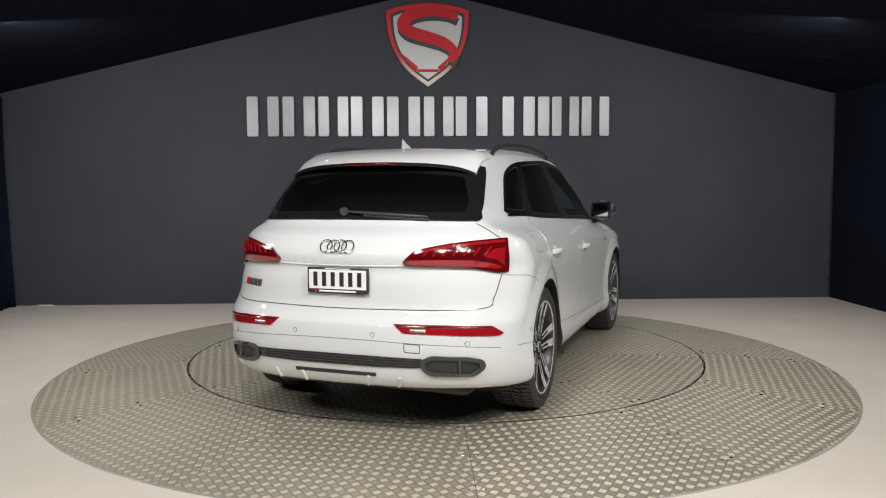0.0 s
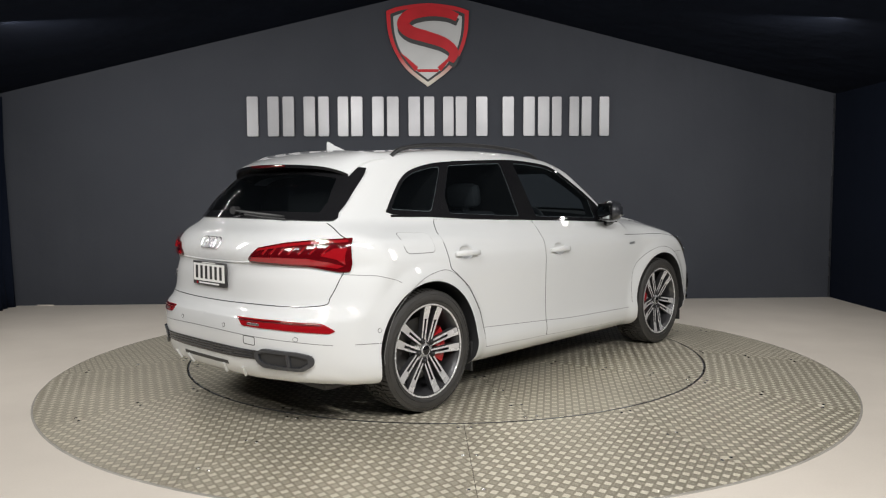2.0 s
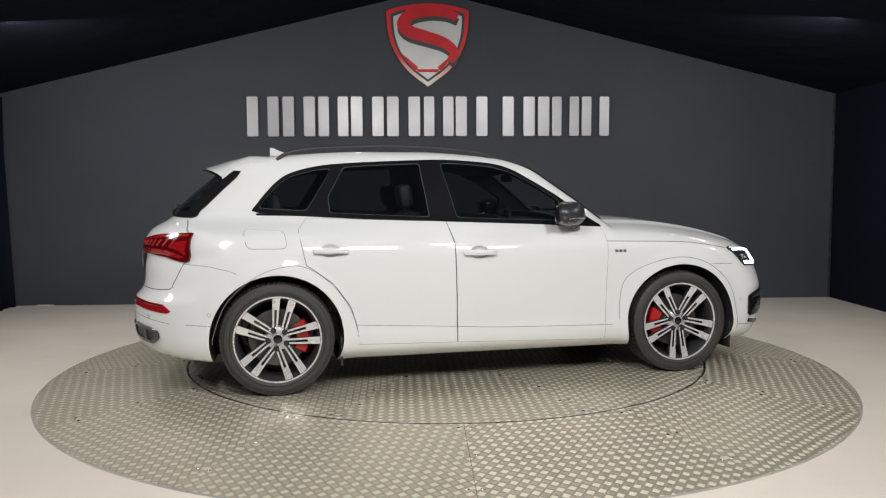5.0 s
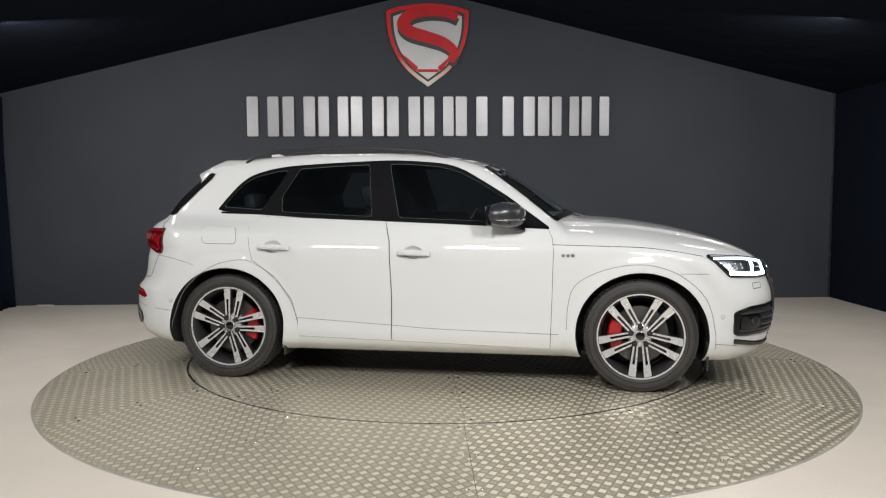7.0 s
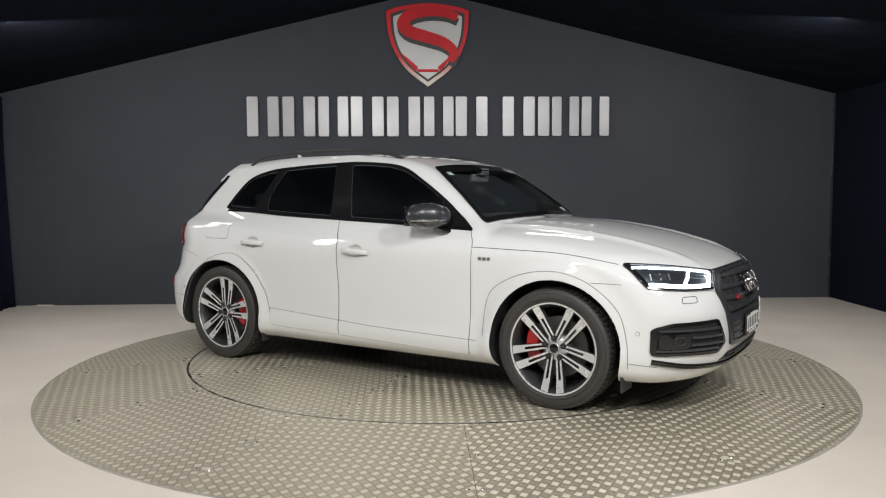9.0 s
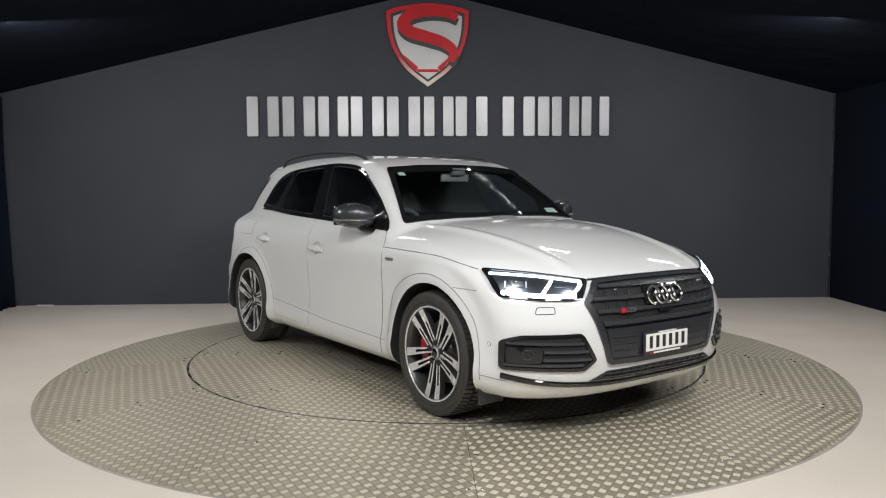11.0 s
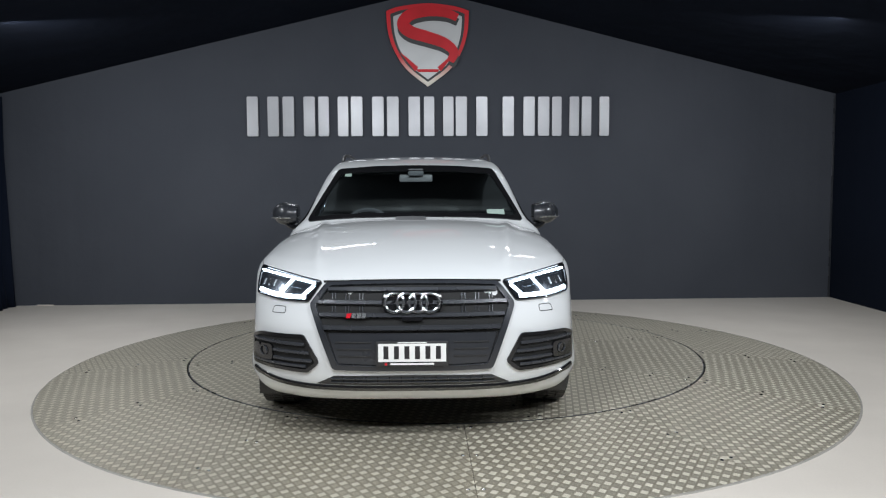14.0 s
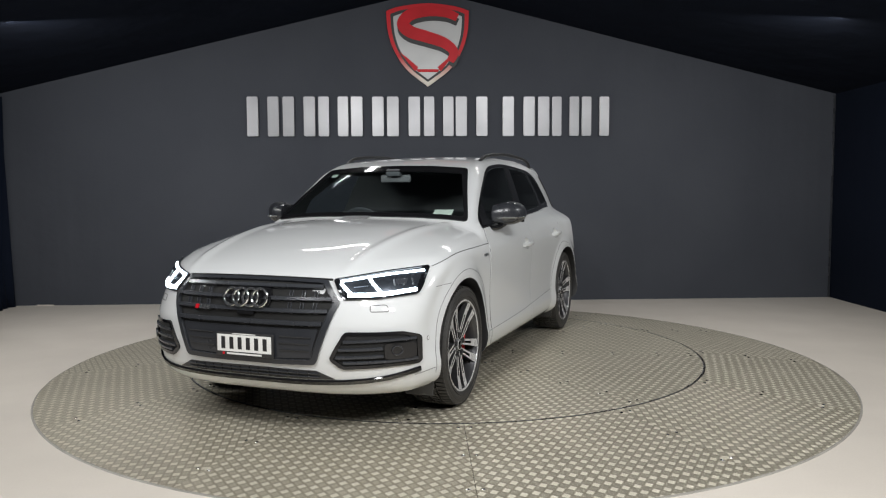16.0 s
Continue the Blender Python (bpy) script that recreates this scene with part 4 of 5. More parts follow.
def emblem(view, z, y0, r, tube, gap, out):
    for i in range(4):
        y = y0 + (i - 1.5) * gap
        p, n = on_body(view, [(y, z)])
        ob = part("emblem_ring", ring(r, tube), CHROME, car, "polished chrome ring")
        ob.location = Vector(p[0]) + Vector(n[0]) * (out + 0.003 * (i % 2))
        ob.rotation_euler = (0, -math.asin(max(-1, min(1, n[0][2]))) if view == "front" else math.asin(max(-1, min(1, n[0][2]))), 0)


emblem("front", 0.733, 0.0, 0.0475, 0.0075, 0.0595, 0.034)
emblem("rear", 1.011, 0.009, 0.0355, 0.0038, 0.0425, 0.006)


def number_plate(x, y0, y1, z0, z1, s, lean):
    """A plate in its black holder; the number shows as plain bars."""
    plate = part("number_plate", boxed(-0.006, 0.006, y0, y1, z0, z1, 0.004), BLACK_MATT, car, "number plate in a black dealer frame")
    w, h = y1 - y0, z1 - z0
    f = 0.0065
    a, b = (f, f + 0.002), (f + 0.002, f + 0.003)
    a, b = (a, b) if s > 0 else ((-a[1], -a[0]), (-b[1], -b[0]))
    zl, zh = z0 + 0.024, z1 - 0.012
    part("plate_face", boxed(*a, y0 + 0.012, y1 - 0.012, zl, zh), WHITE_PLATE, plate, "white plate", False)
    n, pitch = 6, (w - 0.05) / 6
    for i in range(n):
        c = y0 + 0.025 + pitch * (i + 0.5)
        part("number_bar", boxed(*b, c - pitch * 0.24, c + pitch * 0.24, zl + 0.014, zh - 0.012), INK, plate, smooth=False)
    m = (y0 + y1) / 2
    part("frame_bar", boxed(*a, m - w * 0.30, m + w * 0.30, z0 + 0.008, z0 + 0.017), WHITE_PLATE, plate, smooth=False)
    part("frame_bar", boxed(*a, m - w * 0.20, m + w * 0.20, z1 - 0.009, z1 - 0.004), WHITE_PLATE, plate, smooth=False)
    part("frame_mark", boxed(*a, m - s * w * 0.36 - 0.006, m - s * w * 0.36 + 0.006, z0 + 0.006, z0 + 0.019), RED_BADGE, plate, smooth=False)
    plate.location, plate.rotation_euler = (x, 0, 0), (0, lean, 0)
    return plate


number_plate(3.772, -0.186, 0.182, 0.420, 0.548, 1, 0.0)
number_plate(-0.896, -0.188, 0.176, 0.764, 0.902, -1, 0.0)


def model_badge(view, y0, z0, s, k):
    """A red lozenge and grey bars in place of the model's name."""
    def quad(a, b, tip, mat, label=""):
        panel("model_badge", view, [(y0 + s * a, z0), (y0 + s * b, z0), (y0 + s * (b + tip), z0 + 0.024 * k), (y0 + s * (a + tip), z0 + 0.024 * k)], mat, car, 0.012 if view == "front" else 0.0, 0.005 if view == "rear" else 0.016, step=0.02, label=label)
    quad(0, 0.024 * k, 0.009 * k, RED_BADGE, "red lozenge badge")
    for i in range(3):
        quad((0.032 + 0.026 * i) * k, (0.053 + 0.026 * i) * k, 0.003 * k, SATIN, "grey metal badge bar")


model_badge("front", -0.335, 0.660, 1, 0.95)
model_badge("rear", 0.685, 0.776, -1, 1.55)
HEAD = [(0.850, 0.884), (0.70, 0.868), (0.472, 0.832), (0.538, 0.738), (0.70, 0.738), (0.846, 0.752), (0.853, 0.80)]
for s in (-1, 1):
    lamp = panel("headlight", "front", rounded(swap(HEAD, s), 0.012, 3), BLACK_GLOSS, car, 0.0, 0.004, step=0.03, label="lit LED headlight in a black housing")
    inner = [(0.835, 0.862), (0.70, 0.850), (0.515, 0.823), (0.560, 0.754), (0.70, 0.752), (0.835, 0.765)]
    panel("reflector_bowl", "front", swap(inner, s), LAMP_DARK, lamp, 0.003, 0.003, step=0.04, label="smoked reflector bowl")
    bar("daytime_strip", "front", spline(swap([(0.838, 0.864), (0.70, 0.853), (0.505, 0.824)], s), 5), 0.012, 0.008, DRL, lamp, 0.005, label="glowing white light strip")
    bar("daytime_strip", "front", spline(swap([(0.835, 0.772), (0.70, 0.757), (0.555, 0.757)], s), 5), 0.021, 0.008, DRL, lamp, 0.005, label="glowing white light strip")
    for a, b in (((0.510, 0.814), (0.572, 0.760)), ((0.632, 0.836), (0.700, 0.764))):
        bar("daytime_strip", "front", swap([a, b], s), 0.016, 0.008, DRL, lamp, 0.005)
    bar("lamp_blade", "front", swap([(0.635, 0.806), (0.575, 0.799)], s), 0.016, 0.008, LAMP_DARK, lamp, 0.004)
    for y in (0.735, 0.770, 0.805):
        bar("lamp_cell_rib", "front", swap([(y, 0.828), (y + 0.012, 0.796)], s), 0.010, 0.006, SATIN, lamp, 0.004)
    bar("lamp_rim", "front", rounded(swap(HEAD, s), 0.012, 3), 0.012, 0.012, BLACK_GLOSS, lamp, 0.002, closed=True)
    panel("lamp_lens", "front", swap([(0.79, 0.832), (0.745, 0.828), (0.752, 0.800), (0.79, 0.802)], s), CHROME, lamp, 0.004, 0.006, step=0.02)
    panel("lamp_cover", "front", rounded(swap(HEAD, s), 0.012, 3), GLASS_CLEAR, lamp, 0.014, 0.003, step=0.04, label="clear lamp cover", sink=0.0)
    VENT = [(0.872, 0.535), (0.815, 0.563), (0.56, 0.573), (0.478, 0.428), (0.54, 0.374), (0.874, 0.380)]
    VENT_IN = [(0.858, 0.522), (0.812, 0.546), (0.57, 0.556), (0.502, 0.430), (0.552, 0.392), (0.86, 0.396)]
    vent = panel("bumper_vent", "front", swap(VENT_IN, s), BLACK_GAP, car, 0.0, 0.003, step=0.04, label="black side air intake with slats")
    panel("vent_frame", "front", rounded(swap(VENT, s), 0.02, 3), BLACK_GLOSS, vent, 0.0, 0.010, [swap(VENT_IN, s)], 0.03, "gloss black vent frame", 0.012)
    for z, y0, y1 in ((0.520, 0.555, 0.855), (0.478, 0.53, 0.73), (0.437, 0.515, 0.73), (0.408, 0.55, 0.86)):
        bar("vent_slat", "front", swap([(y0, z), ((y0 + y1) / 2, z), (y1, z)], s), 0.016, 0.016, SLAT, vent, 0.0)
    panel("sensor_pod", "front", rounded(swap([(0.735, 0.505), (0.855, 0.50), (0.855, 0.415), (0.735, 0.42)], s), 0.02, 3), BLACK_GLOSS, vent, 0.003, 0.012, step=0.03)
    eye = [(s * (0.785 + 0.020 * math.cos(a)), 0.465 + 0.024 * math.sin(a)) for a in [k * math.pi / 10 for k in range(20)]]
    bar("sensor_eye", "front", eye, 0.007, 0.010, GREY_TRIM, vent, 0.012, 0.01, True)
    washer = swap([(0.665, 0.705), (0.735, 0.703), (0.750, 0.668), (0.670, 0.671)], s)
    bar("washer_cover", "front", rounded(washer, 0.01, 3), 0.004, 0.001, BLACK_GAP, car, 0.0, 0.02, True)
intake = panel("lower_intake", "front", both([(0.0, 0.366), (0.405, 0.362), (0.50, 0.316), (0.2, 0.312)]), BLACK_MATT, car, 0.0, 0.003, step=0.05, label="black lower air intake")
for z in (0.330, 0.348):
    bar("intake_slat", "front", [(-0.42, z), (-0.2, z), (0, z), (0.2, z), (0.42, z)], 0.007, 0.012, GREY_TRIM, intake, 0.0)
for i in range(13):
    y = -0.36 + 0.06 * i
    bar("intake_rib", "front", [(y, 0.318), (y, 0.358)], 0.006, 0.009, BLACK_GLOSS, intake, 0.0)
half_lip = [(0.868, 0.345), (0.74, 0.315), (0.56, 0.300), (0.3, 0.293)]
bar("front_splitter", "front", spline([(-y, z) for y, z in half_lip] + [(0.0, 0.292)] + half_lip[::-1], 4), 0.030, 0.012, BLACK_GLOSS, car, 0.0, 0.04, label="gloss black splitter blade")

# ---- tail ----
TAILLAMP = [(0.366, 0.940), (0.428, 0.997), (0.578, 1.026), (0.70, 1.040), (0.822, 1.049), (0.836, 0.96), (0.835, 0.868), (0.80, 0.868), (0.695, 0.897), (0.54, 0.912), (0.379, 0.920)]
for s in (-1, 1):
    lamp = panel("taillight", "rear", rounded(swap(TAILLAMP, s), 0.006, 2), RED_DARK, car, 0.0, 0.012, step=0.03, label="red wrap-round LED taillight", sink=0.01)
    panel("light_blade", "rear", swap([(0.385, 0.934), (0.54, 0.926), (0.69, 0.914), (0.79, 0.886), (0.81, 0.90), (0.76, 0.928), (0.69, 0.945), (0.55, 0.950), (0.40, 0.948)], s), RED_LENS, lamp, 0.008, 0.009, step=0.03, label="bright red light blade", sink=0.001)
    panel("upper_band", "rear", swap([(0.425, 0.978), (0.435, 0.990), (0.578, 1.017), (0.70, 1.031), (0.81, 1.039), (0.815, 1.026), (0.70, 1.017), (0.578, 1.003)], s), RED_LENS, lamp, 0.008, 0.008, step=0.03, sink=0.001)
    panel("blade_end", "rear", swap([(0.735, 0.958), (0.79, 0.940), (0.815, 0.91), (0.818, 1.0), (0.775, 0.995)], s), RED_LENS, lamp, 0.008, 0.006, step=0.03, sink=0.001)
    for i in range(7):
        y = 0.47 + 0.045 * i
        bar("light_rib", "rear", swap([(y, 0.965), (y + 0.022, 0.995 + 0.012 * i / 6)], s), 0.010, 0.006, RED_LENS, lamp, 0.012)
    refl = panel("rear_reflector", "rear", rounded(swap([(0.339, 0.622), (0.60, 0.618), (0.80, 0.604), (0.85, 0.562), (0.83, 0.549), (0.60, 0.570), (0.391, 0.579)], s), 0.006, 2), RED_LENS, car, 0.0, 0.006, step=0.03, label="red bumper reflector")
    bar("reversing_lens", "rear", swap([(0.43, 0.592), (0.51, 0.589)], s), 0.014, 0.003, SATIN, refl, 0.006)
    bar("reflector_shade", "rear", swap([(0.36, 0.612), (0.60, 0.608), (0.80, 0.595)], s), 0.010, 0.003, RED_DARK, refl, 0.006)
    OUTLET = [(0.478, 0.440), (0.535, 0.465), (0.705, 0.451), (0.770, 0.430), (0.772, 0.384), (0.72, 0.346), (0.52, 0.362), (0.482, 0.395)]
    OUT_IN = [(0.505, 0.432), (0.545, 0.446), (0.695, 0.433), (0.745, 0.416), (0.745, 0.391), (0.708, 0.365), (0.54, 0.381), (0.510, 0.400)]
    outlet = panel("exhaust_trim", "rear", swap(OUT_IN, s), BLACK_MATT, car, 0.0, 0.003, step=0.03, label="dark grey exhaust surround")
    panel("outlet_frame", "rear", rounded(swap(OUTLET, s), 0.02, 3), GREY_TRIM, outlet, 0.0, 0.014, [swap(OUT_IN, s)], 0.025, sink=0.01)
    bar("outlet_divider", "rear", swap([(0.662, 0.440), (0.662, 0.37)], s), 0.024, 0.014, GREY_TRIM, outlet, 0.0)
    for y in (0.2, 0.37):
        bar("diffuser_fin", "rear", swap([(y, 0.345), (y - 0.015, 0.295)], s), 0.016, 0.014, PAINT, car, 0.0)
    for y, z in ((0.23, 0.565), (0.70, 0.52)):
        c = [(s * y + 0.011 * math.cos(a), z + 0.011 * math.sin(a)) for a in [k * math.pi / 8 for k in range(16)]]
        panel("parking_sensor", "rear", c, PAINT, car, 0.0, 0.002, step=0.01)
        bar("sensor_ring", "rear", c, 0.003, 0.001, BLACK_GAP, car, 0.001, 0.01, True)
band = panel("diffuser_band", "rear", both([(0.0, 0.455), (0.25, 0.454), (0.487, 0.448), (0.487, 0.400), (0.25, 0.398)]), BLACK_GLOSS, car, 0.0, 0.006, step=0.04, label="black rear diffuser band")
for z in (0.412, 0.427, 0.442):
    bar("band_rib", "rear", [(-0.46, z), (-0.23, z + 0.003), (0, z + 0.003), (0.23, z + 0.003), (0.46, z)], 0.005, 0.004, GREY_TRIM, band, 0.006)
bar("diffuser_slot", "rear", [(-0.24, 0.352), (0.0, 0.353), (0.24, 0.352)], 0.022, 0.002, BLACK_MATT, car, 0.0)
bar("tow_cover", "rear", rounded([(-0.40, 0.525), (-0.48, 0.520), (-0.48, 0.475), (-0.40, 0.480)], 0.01, 3), 0.004, 0.001, BLACK_GAP, car, 0.0, 0.02, True)

# spoiler over the tailgate window
bm = bmesh.new()
rows = []
for i in range(41):
    v = -1 + i / 20
    y = 0.592 * v
    p, _ = on_body("top", [(-0.02, y)])
    zt = p[0][2]
    xt = -0.485 + 0.12 * v * v + 0.03 * v ** 8
    zt2 = 1.480 - 0.03 * v * v - 0.035 * v ** 8
    sect = [(-0.02, zt - 0.002), (-0.16, zt + 0.003 - 0.012 * v ** 8), ((-0.16 + xt) / 2, (zt + zt2) / 2 + 0.006), (xt + 0.02, zt2 + 0.004), (xt, zt2 - 0.008), (xt + 0.004, zt2 - 0.026), (xt + 0.08, zt2 - 0.045), (-0.20, zt2 - 0.065), (-0.10, zt2 - 0.07)]
    rows.append([bm.verts.new((a, y, b)) for a, b in sect])
for r0, r1 in zip(rows, rows[1:]):
    for k in range(len(r0)):
        bm.faces.new((r0[k], r0[(k + 1) % len(r0)], r1[(k + 1) % len(r0)], r1[k]))
bm.faces.new(rows[0])
bm.faces.new(rows[-1][::-1])
spoiler = part("roof_spoiler", bm, PAINT, car, "white roof-edge spoiler", angle=45)
spoiler.data.materials.append(BLACK_GLOSS)
for f in spoiler.data.polygons:
    if f.center.x < -0.22 and f.normal.z < -0.12:
        f.material_index = 1
part("high_brake_light", boxed(-0.489, -0.470, -0.17, 0.17, 1.454, 1.467, 0.004), RED_DARK, spoiler, "dark red high brake light")

def tube(points, r, n=10, flat_z=1.0, taper=False):
    bm = bmesh.new()
    rings = []
    for i, q in enumerate(points):
        a, b = points[max(i - 1, 0)], points[min(i + 1, len(points) - 1)]
        t = (b - a).normalized()
        u = t.cross(Vector((0, 0, 1))) if abs(t.z) < 0.95 else t.cross(Vector((1, 0, 0)))
        u.normalize()
        w = u.cross(t)
        k = r * ((1 - 0.75 * abs(2 * i / (len(points) - 1) - 1) ** 4) if taper else 1)
        rings.append([bm.verts.new(q + u * k * math.cos(c) + w * k * flat_z * math.sin(c)) for c in [2 * math.pi * j / n for j in range(n)]])
    for r0, r1 in zip(rings, rings[1:]):
        for j in range(n):
            bm.faces.new((r0[j], r0[(j + 1) % n], r1[(j + 1) % n], r1[j]))
    bm.faces.new(rings[0])
    bm.faces.new(rings[-1][::-1])
    return bm


p, n = on_body("rear", [(0.06, 1.178), (-0.10, 1.168), (-0.28, 1.158), (-0.43, 1.150)])
q = [Vector(a) + Vector(b) * 0.025 for a, b in zip(p, n)]
wiper = part("rear_wiper", tube(spline(q, 5), 0.010, 8, 1.0, True), BLACK_MATT, car, "black rear wiper arm")
part("wiper_cap", tube([q[0] + Vector((0.03, 0.012, 0)), q[0] + Vector((-0.012, 0.0, 0.0))], 0.024, 12), BLACK_MATT, wiper)
blade = [Vector(a) + Vector(b) * 0.012 for a, b in zip(*on_body("rear", [(-0.06, 1.163), (-0.25, 1.153), (-0.44, 1.143)]))]
part("wiper_blade", tube(spline(blade, 4), 0.007, 6), BLACK_MATT, wiper)

# ---- roof: rails and aerial fin ----
for s in (-1, 1):
    rail = part("roof_rail", tube(spline([(0.02, s * 0.575, 1.520), (0.10, s * 0.580, 1.566), (0.30, s * 0.584, 1.596), (0.75, s * 0.588, 1.614), (1.15, s * 0.586, 1.602), (1.40, s * 0.580, 1.575), (1.52, s * 0.574, 1.530)], 6), 0.0135, 10, 1.0), BLACK_MATT, car, "black roof rail")
bm = bmesh.new()
fin = [(0.16, 1.570), (0.10, 1.590), (0.03, 1.612), (-0.005, 1.630), (-0.03, 1.632), (-0.02, 1.600), (-0.03, 1.560)]
mid = [bm.verts.new((x + 0.01, 0, z)) for x, z in fin]
for s in (-1, 1):
    low = [bm.verts.new((x + 0.01, s * 0.03 * min(1, (1.64 - z) / 0.06) * (0.3 + 0.7 * min(1, (0.17 - x) / 0.1)), max(z - 0.055, 1.545))) for x, z in fin]
    for k in range(len(fin) - 1):
        bm.faces.new((mid[k], mid[k + 1], low[k + 1], low[k]))
part("aerial_fin", bm, PAINT, car, "white shark-fin aerial")

# ---- door mirrors ----
def door_mirror(s):
    bm = bmesh.new()
    rings = []
    for i in range(15):
        v = i / 14
        y = 0.855 + 0.200 * v
        k = math.sqrt(max(0.0, 1 - (2 * v - 0.86) ** 2 / 1.36)) if v > 0.43 else (0.78 + 0.22 * (v / 0.43) ** 0.7)
        k = max(k, 0.05)
        cx, cz = 1.990 - 0.085 * v, 1.140 + 0.008 * v
        rings.append([bm.verts.new((cx + k * 0.122 * (abs(math.cos(a)) ** 0.7) * (1 if math.cos(a) > 0 else -1) * (1.0 if math.cos(a) > 0 else 0.75), s * y, cz + k * 0.088 * (abs(math.sin(a)) ** 0.8) * (1 if math.sin(a) > 0 else -0.9))) for a in [2 * math.pi * j / 28 for j in range(28)]])
    for r0, r1 in zip(rings, rings[1:]):
        for j in range(28):
            bm.faces.new((r0[j], r0[(j + 1) % 28], r1[(j + 1) % 28], r1[j]))
    bm.faces.new(rings[0])
    bm.faces.new(rings[-1][::-1])
    mirror = part("door_mirror", bm, GREY_TRIM, car, "graphite grey door mirror", angle=60)
    loop = []
    for i in range(17):
        a = -1.5 + 3.0 * i / 16
        loop.append(Vector((1.945 + 0.127 * math.cos(a) - 0.045 * math.sin(a), s * (0.953 + 0.106 * math.sin(a)), 1.120)))
    part("turn_signal_strip", tube(loop, 0.006, 6), SATIN, mirror, "chrome edged signal strip")
    part("mirror_foot", tube(spline([(2.06, s * 0.79, 1.050), (2.05, s * 0.85, 1.045), (2.02, s * 0.90, 1.058), (1.99, s * 0.94, 1.095)], 4), 0.032, 10, 0.6), BLACK_GLOSS, mirror)
    edge = part("mirror_rim", boxed(-0.010, 0.010, -0.080, 0.080, -0.064, 0.064, 0.009), BLACK_GLOSS, mirror, "black mirror rim")
    pane = part("mirror_glass", boxed(-0.014, -0.008, -0.066, 0.066, -0.050, 0.050, 0.002), MIRROR, mirror, "mirror glass")
    for ob in (edge, pane):
        ob.location, ob.rotation_euler = (1.868, s * 0.950, 1.145), (0, 0, s * radians(20))
    return mirror


for view, s in SIDES:
    door_mirror(s)
    panel("mirror_sail", view, [(1.975, 1.072), (2.215, 1.064), (2.09, 1.160), (1.975, 1.238)], BLACK_GLOSS, car, 0.003, 0.006, step=0.04)

# ---- cabin ----
def seat(x, y, rear=False):
    b = boxed(x - 0.12, x + 0.42, y - 0.25, y + 0.25, 0.48, 0.66, 0.05)
    ob = part("seat_cushion", b, CABIN, car, "black leather seat")
    b = boxed(-0.07, 0.07, y - 0.25, y + 0.25, 0.0, 0.60, 0.055)
    back = part("seat_back", b, CABIN, ob)
    back.location, back.rotation_euler = (x - 0.12, 0, 0.58), (0, radians(-14), 0)
    b = boxed(-0.055, 0.05, y - 0.135, y + 0.135, 0.0, 0.17, 0.045)
    head = part("headrest", b, CABIN, ob)
    head.location, head.rotation_euler = (x - 0.27, 0, 1.19 if not rear else 1.13), (0, radians(-8), 0)
    part("headrest_post", tube([Vector((x - 0.26, y, 1.12)), Vector((x - 0.27, y, 1.21))], 0.03, 8), CABIN, ob)


for y in (-0.37, 0.37):
    seat(1.20, y)
    seat(0.28, y, True)
part("dashboard", tube(spline([(1.93, -0.70, 0.97), (1.97, -0.4, 1.0), (1.97, 0.0, 1.0), (1.97, 0.4, 1.0), (1.93, 0.70, 0.97)], 5), 0.19, 14, 0.42), CABIN, car, "dark soft-touch dashboard")
part("instrument_hood", tube(spline([(1.80, -0.52, 1.03), (1.80, -0.37, 1.075), (1.80, -0.22, 1.03)], 5), 0.045, 8), CABIN, car)
part("centre_screen", boxed(1.78, 1.80, -0.12, 0.14, 1.02, 1.13, 0.006), BLACK_GLOSS, car, "black centre display")
wheel = part("steering_wheel", ring(0.185, 0.016, 32, 8), CABIN, car, "black leather steering wheel")
wheel.location, wheel.rotation_euler = (1.62, -0.37, 1.00), (0, radians(24), 0)
part("wheel_hub", boxed(-0.03, 0.02, -0.07, 0.07, -0.06, 0.06, 0.02), CABIN, wheel)
part("wheel_spoke", boxed(-0.01, 0.01, -0.18, 0.18, -0.02, 0.02, 0.006), SATIN, wheel)
part("inside_mirror", boxed(1.795, 1.825, -0.125, 0.125, 1.375, 1.435, 0.012), CABIN_LIGHT, car, "grey inside mirror")
part("sensor_box", boxed(1.80, 1.87, -0.06, 0.06, 1.42, 1.475, 0.012), CABIN, car)
part("parcel_shelf", boxed(-0.45, 0.02, -0.62, 0.62, 0.93, 0.95, 0.006), CABIN, car)
for name, y, z, w, h in (("licence_sticker", 0.56, 1.150, 0.125, 0.055), ("service_sticker", -0.50, 1.440, 0.05, 0.045)):
    panel(name, "front", [(y - w / 2, z - h / 2), (y + w / 2, z - h / 2), (y + w / 2, z + h / 2), (y - w / 2, z + h / 2)], PAPER, car, 0.0, 0.0015, step=0.05, label="pale green paper sticker", sink=0.0)
panel("sun_strip_note", "front", [(-0.13, 1.115), (0.07, 1.115), (0.07, 1.142), (-0.13, 1.142)], CABIN_LIGHT, car, -0.002, 0.003, step=0.05, sink=0.0)
part("underbody", boxed(-0.55, 3.35, -0.62, 0.62, 0.17, 0.24, 0.03), BLACK_MATT, car, "black underbody tray")
for s in (-1, 1):
    part("mud_flap", boxed(0.40, 0.415, s * 0.80 - 0.09, s * 0.80 + 0.09, 0.17, 0.36, 0.004), BLACK_MATT, car)
    part("mud_flap", boxed(3.235, 3.25, s * 0.80 - 0.09, s * 0.80 + 0.08, 0.15, 0.34, 0.004), BLACK_MATT, car)


# ---- wheels ----
def two_tone(ob, second, axis):
    ob.data.materials.append(second)
    for f in ob.data.polygons:
        if abs(f.normal[axis]) < 0.8:
            f.material_index = 1


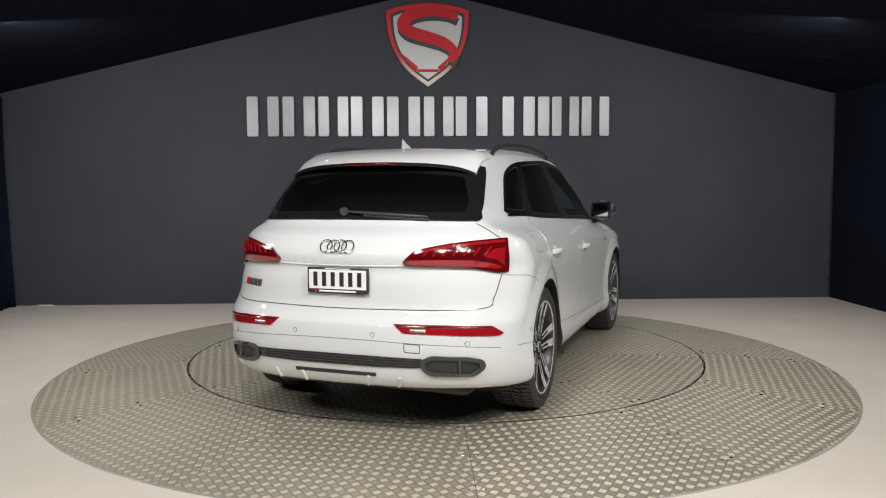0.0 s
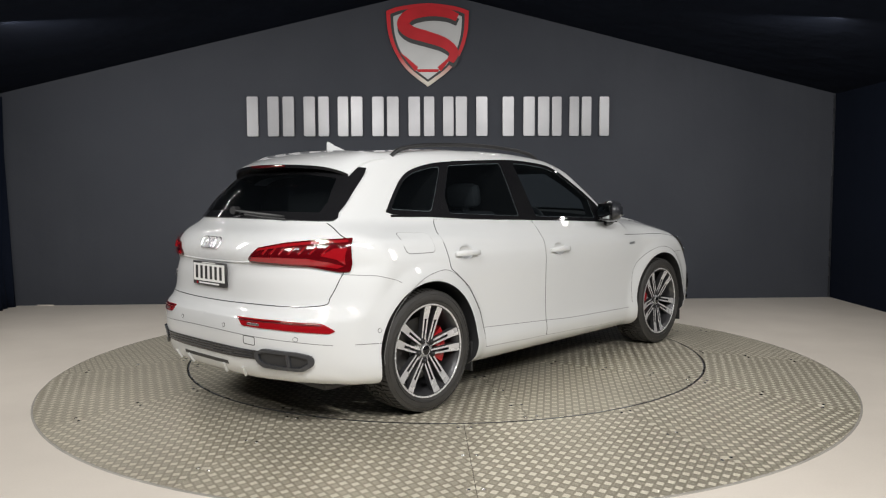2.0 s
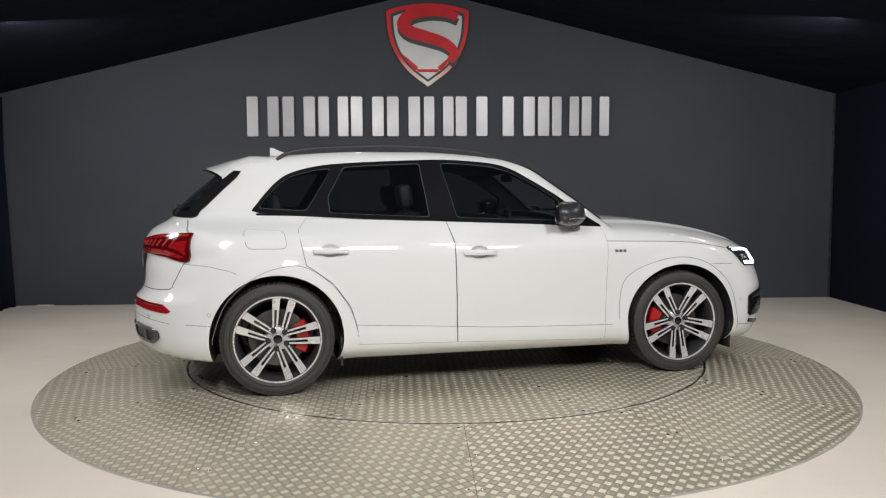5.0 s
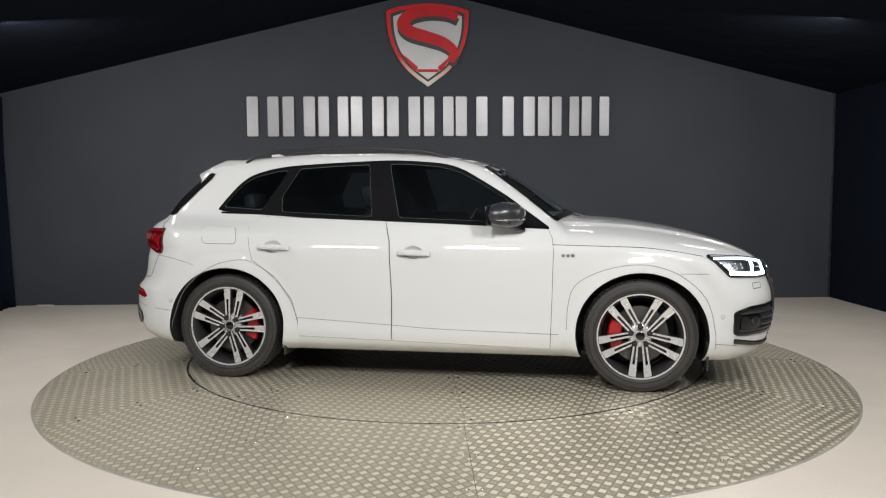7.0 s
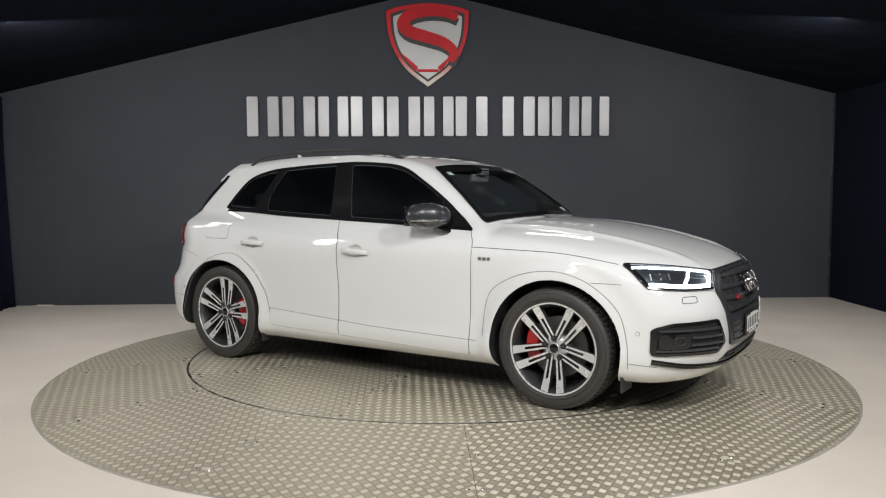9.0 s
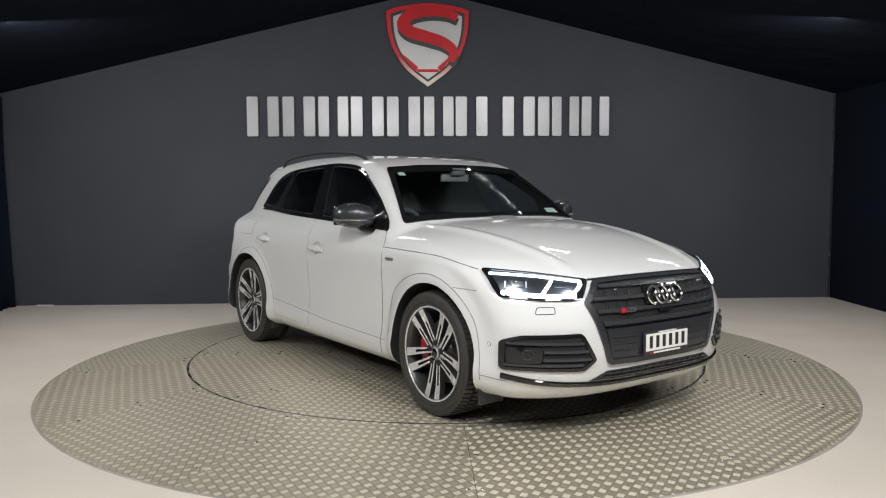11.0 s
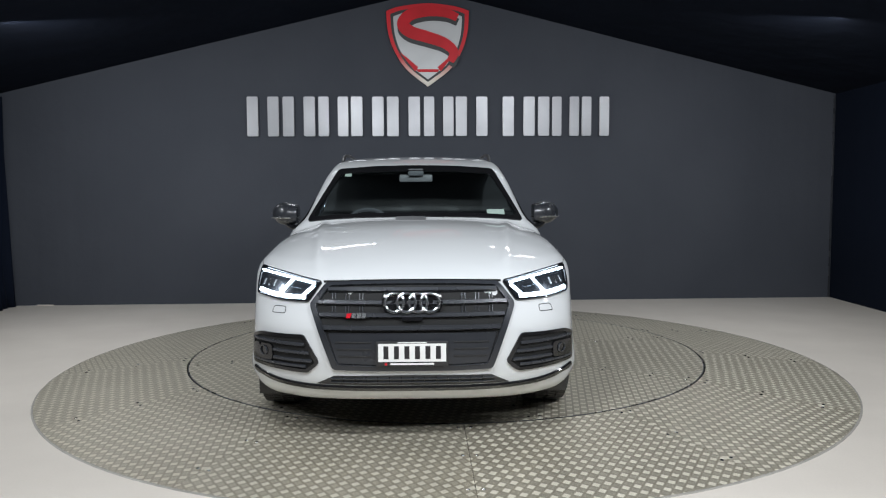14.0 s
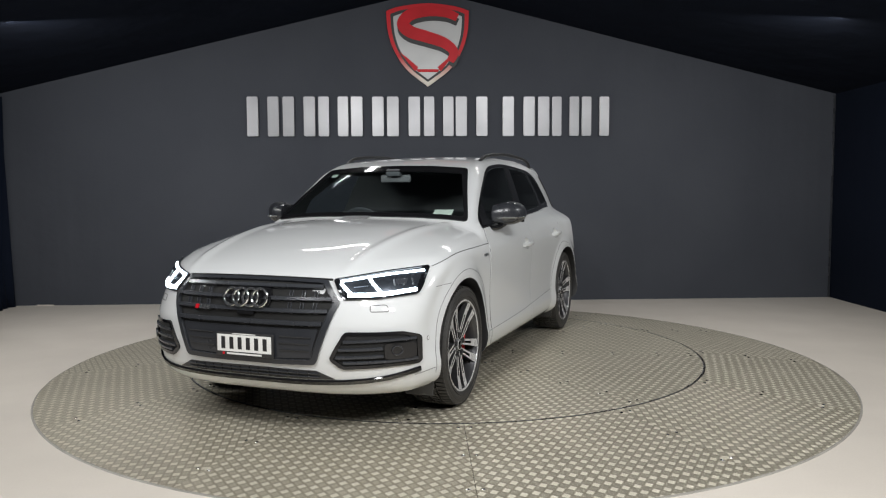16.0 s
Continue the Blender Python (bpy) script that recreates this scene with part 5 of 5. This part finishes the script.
def road_wheel():
    """A wheel whose outer face looks along +y; its parts are meshes of their own."""
    w = new("wheel")
    prof = [(0.272, -0.115), (0.285, -0.124), (0.318, -0.132), (0.345, -0.125), (0.355, -0.114), (0.356, -0.10), (0.3565, 0.0), (0.356, 0.10), (0.355, 0.114), (0.345, 0.125), (0.318, 0.132), (0.285, 0.124), (0.272, 0.115)]
    tyre = part("tyre", lathe(prof, 96), RUBBER, w, "black low-profile tyre")
    bm = bmesh.new()
    for i in range(72):
        a0 = 2 * math.pi * i / 72
        for y0, y1, skew in ((-0.119, -0.066, 0.02), (-0.058, -0.008, 0.035), (0.008, 0.058, -0.035), (0.066, 0.119, -0.02)):
            vs = []
            for r in (0.350, 0.3675 if abs(y0 + y1) < 0.1 else 0.3665):
                for y, k in ((y0, 0), (y1, 1)):
                    for d in (0.008, 0.072):
                        a = a0 + d + skew * (k - 0.5)
                        rr = r - (0.008 if abs(y) > 0.1 else 0)
                        vs.append(bm.verts.new((rr * math.cos(a), y, rr * math.sin(a))))
            for f in ((0, 1, 3, 2), (4, 6, 7, 5), (0, 4, 5, 1), (2, 3, 7, 6), (0, 2, 6, 4), (1, 5, 7, 3)):
                bm.faces.new([vs[j] for j in f])
    part("tread", bm, RUBBER, tyre, smooth=False)
    for r in (0.300, 0.335):
        part("sidewall_rib", lathe([(r - 0.003, 0.124), (r, 0.1325 if r < 0.32 else 0.1305), (r + 0.003, 0.124)], 72), RUBBER, tyre)
    rim = part("rim", lathe([(0.276, 0.112), (0.279, 0.120), (0.276, 0.123), (0.268, 0.121), (0.262, 0.112), (0.252, 0.096), (0.246, 0.05), (0.240, -0.08), (0.262, -0.115), (0.276, -0.115)], 96), ALLOY_DARK, w, "dark grey alloy rim")
    part("rim_lip", lathe([(0.279, 0.118), (0.2785, 0.1245), (0.270, 0.1235), (0.264, 0.115)], 96), ALLOY, rim, "machined rim lip")
    arm0 = None
    for i in range(5):
        c = radians(90 + 72 * i)
        for e in (-1, 1):
            m = Matrix(((math.cos(c), -math.sin(c), 0, 0), (0, 0, 1, 0), (math.sin(c), math.cos(c), 0, 0), (0, 0, 0, 1)))

            def lat(r):
                return e * (0.026 + (r - 0.05) * 0.118)

            def face_y(r):
                return 0.088 + 0.030 * max(0, (r - 0.06) / 0.2) ** 1.5
            bm = bmesh.new()
            for r0, r1, lo0, hi0, lo1, hi1 in ((0.185, 0.267, -0.0215, 0.0215, -0.024, 0.026), (0.045, 0.192, -0.0165, -0.0055, -0.0215, -0.0082), (0.045, 0.192, 0.0055, 0.0165, 0.0082, 0.0215)):
                quad = [(r0, lat(r0) + lo0), (r1, lat(r1) + lo1), (r1, lat(r1) + hi1), (r0, lat(r0) + hi0)]
                top = [bm.verts.new(m @ Vector((x, y, face_y(x)))) for x, y in quad]
                low = [bm.verts.new(m @ Vector((x, y, face_y(x) - 0.035))) for x, y in quad]
                bm.faces.new(top)
                bm.faces.new(low[::-1])
                for k in range(4):
                    bm.faces.new((top[(k + 1) % 4], top[k], low[k], low[(k + 1) % 4]))
            arm = part("spoke", bm, ALLOY, rim, "machined alloy spoke", smooth=False)
            two_tone(arm, ALLOY_DARK, 1)
        a = c + radians(36)
        bolt = part("wheel_bolt", lathe([(0.0, 0.104), (0.0085, 0.104), (0.0105, 0.101), (0.0105, 0.06)], 6), ALLOY_DARK, rim)
        pocket = part("bolt_pocket", lathe([(0.0, 0.0945), (0.0155, 0.0945), (0.0165, 0.098), (0.018, 0.098), (0.018, 0.06)], 20), BLACK_MATT, rim)
        bolt.location = pocket.location = (0.062 * math.cos(a), 0, 0.062 * math.sin(a))
    part("hub", lathe([(0.0, 0.078), (0.06, 0.078), (0.074, 0.070), (0.080, 0.05), (0.08, 0.02)], 40), ALLOY, rim)
    cap = part("centre_cap", lathe([(0.0, 0.101), (0.024, 0.100), (0.030, 0.096), (0.031, 0.075)], 32), BLACK_GLOSS, rim, "black centre cap")
    part("cap_ring", lathe([(0.028, 0.096), (0.0295, 0.0985), (0.032, 0.096), (0.033, 0.085)], 32), ALLOY, cap)
    part("brake_disc", lathe([(0.05, 0.030), (0.10, 0.032), (0.105, 0.020), (0.185, 0.020), (0.187, -0.006), (0.05, -0.006)], 64), DISC_IRON, w, "iron brake disc")
    part("wheel_carrier", lathe([(0.0, -0.03), (0.13, -0.03), (0.20, -0.10), (0.235, -0.10)], 24), BLACK_MATT, w)
    return w


master = road_wheel()


def caliper(x, s, a0):
    b = lathe([(0.115, 0.050), (0.125, 0.062), (0.195, 0.062), (0.205, 0.050), (0.205, -0.03), (0.115, -0.03)], 14, "y", (a0, a0 + 1.15))
    if s < 0:
        bmesh.ops.scale(b, vec=(1, -1, 1), verts=b.verts)
    bmesh.ops.holes_fill(b, edges=b.edges)
    ob = part("brake_caliper", b, CALIPER, car, "red brake caliper")
    ob.location = (x, s * 0.79, 0.365)


first = True
for x in (0.0, 2.824):
    for s, turn in ((1, 0), (-1, 180)):
        spin = 36 if x else -10
        m = pose(x, s * 0.79, 0.365, 0, 0, turn) @ pose(0, 0, 0, 0, spin, 0)
        w = master if first else copy_thing(master, m)
        first = False
        w.parent, w.matrix_basis = car, m
        caliper(x, s, radians(150) if x else radians(-30))


# ---- what moves ----
def motions():
    rate, start = -11.2818, 79.141
    turn_rows, car_rows = [], []
    for i in range(33):
        t = i * 0.5
        spin = pose(0, 0, 0, 0, 0, start + rate * t)
        turn_rows.append((t, spin))
        car_rows.append((t, spin @ pose(0, 0, 0, 0, 0, -9.714) @ pose(-1.3617, -0.2306, DISC_Z)))
    walk(turntable, turn_rows)
    walk(car, car_rows)


motions()
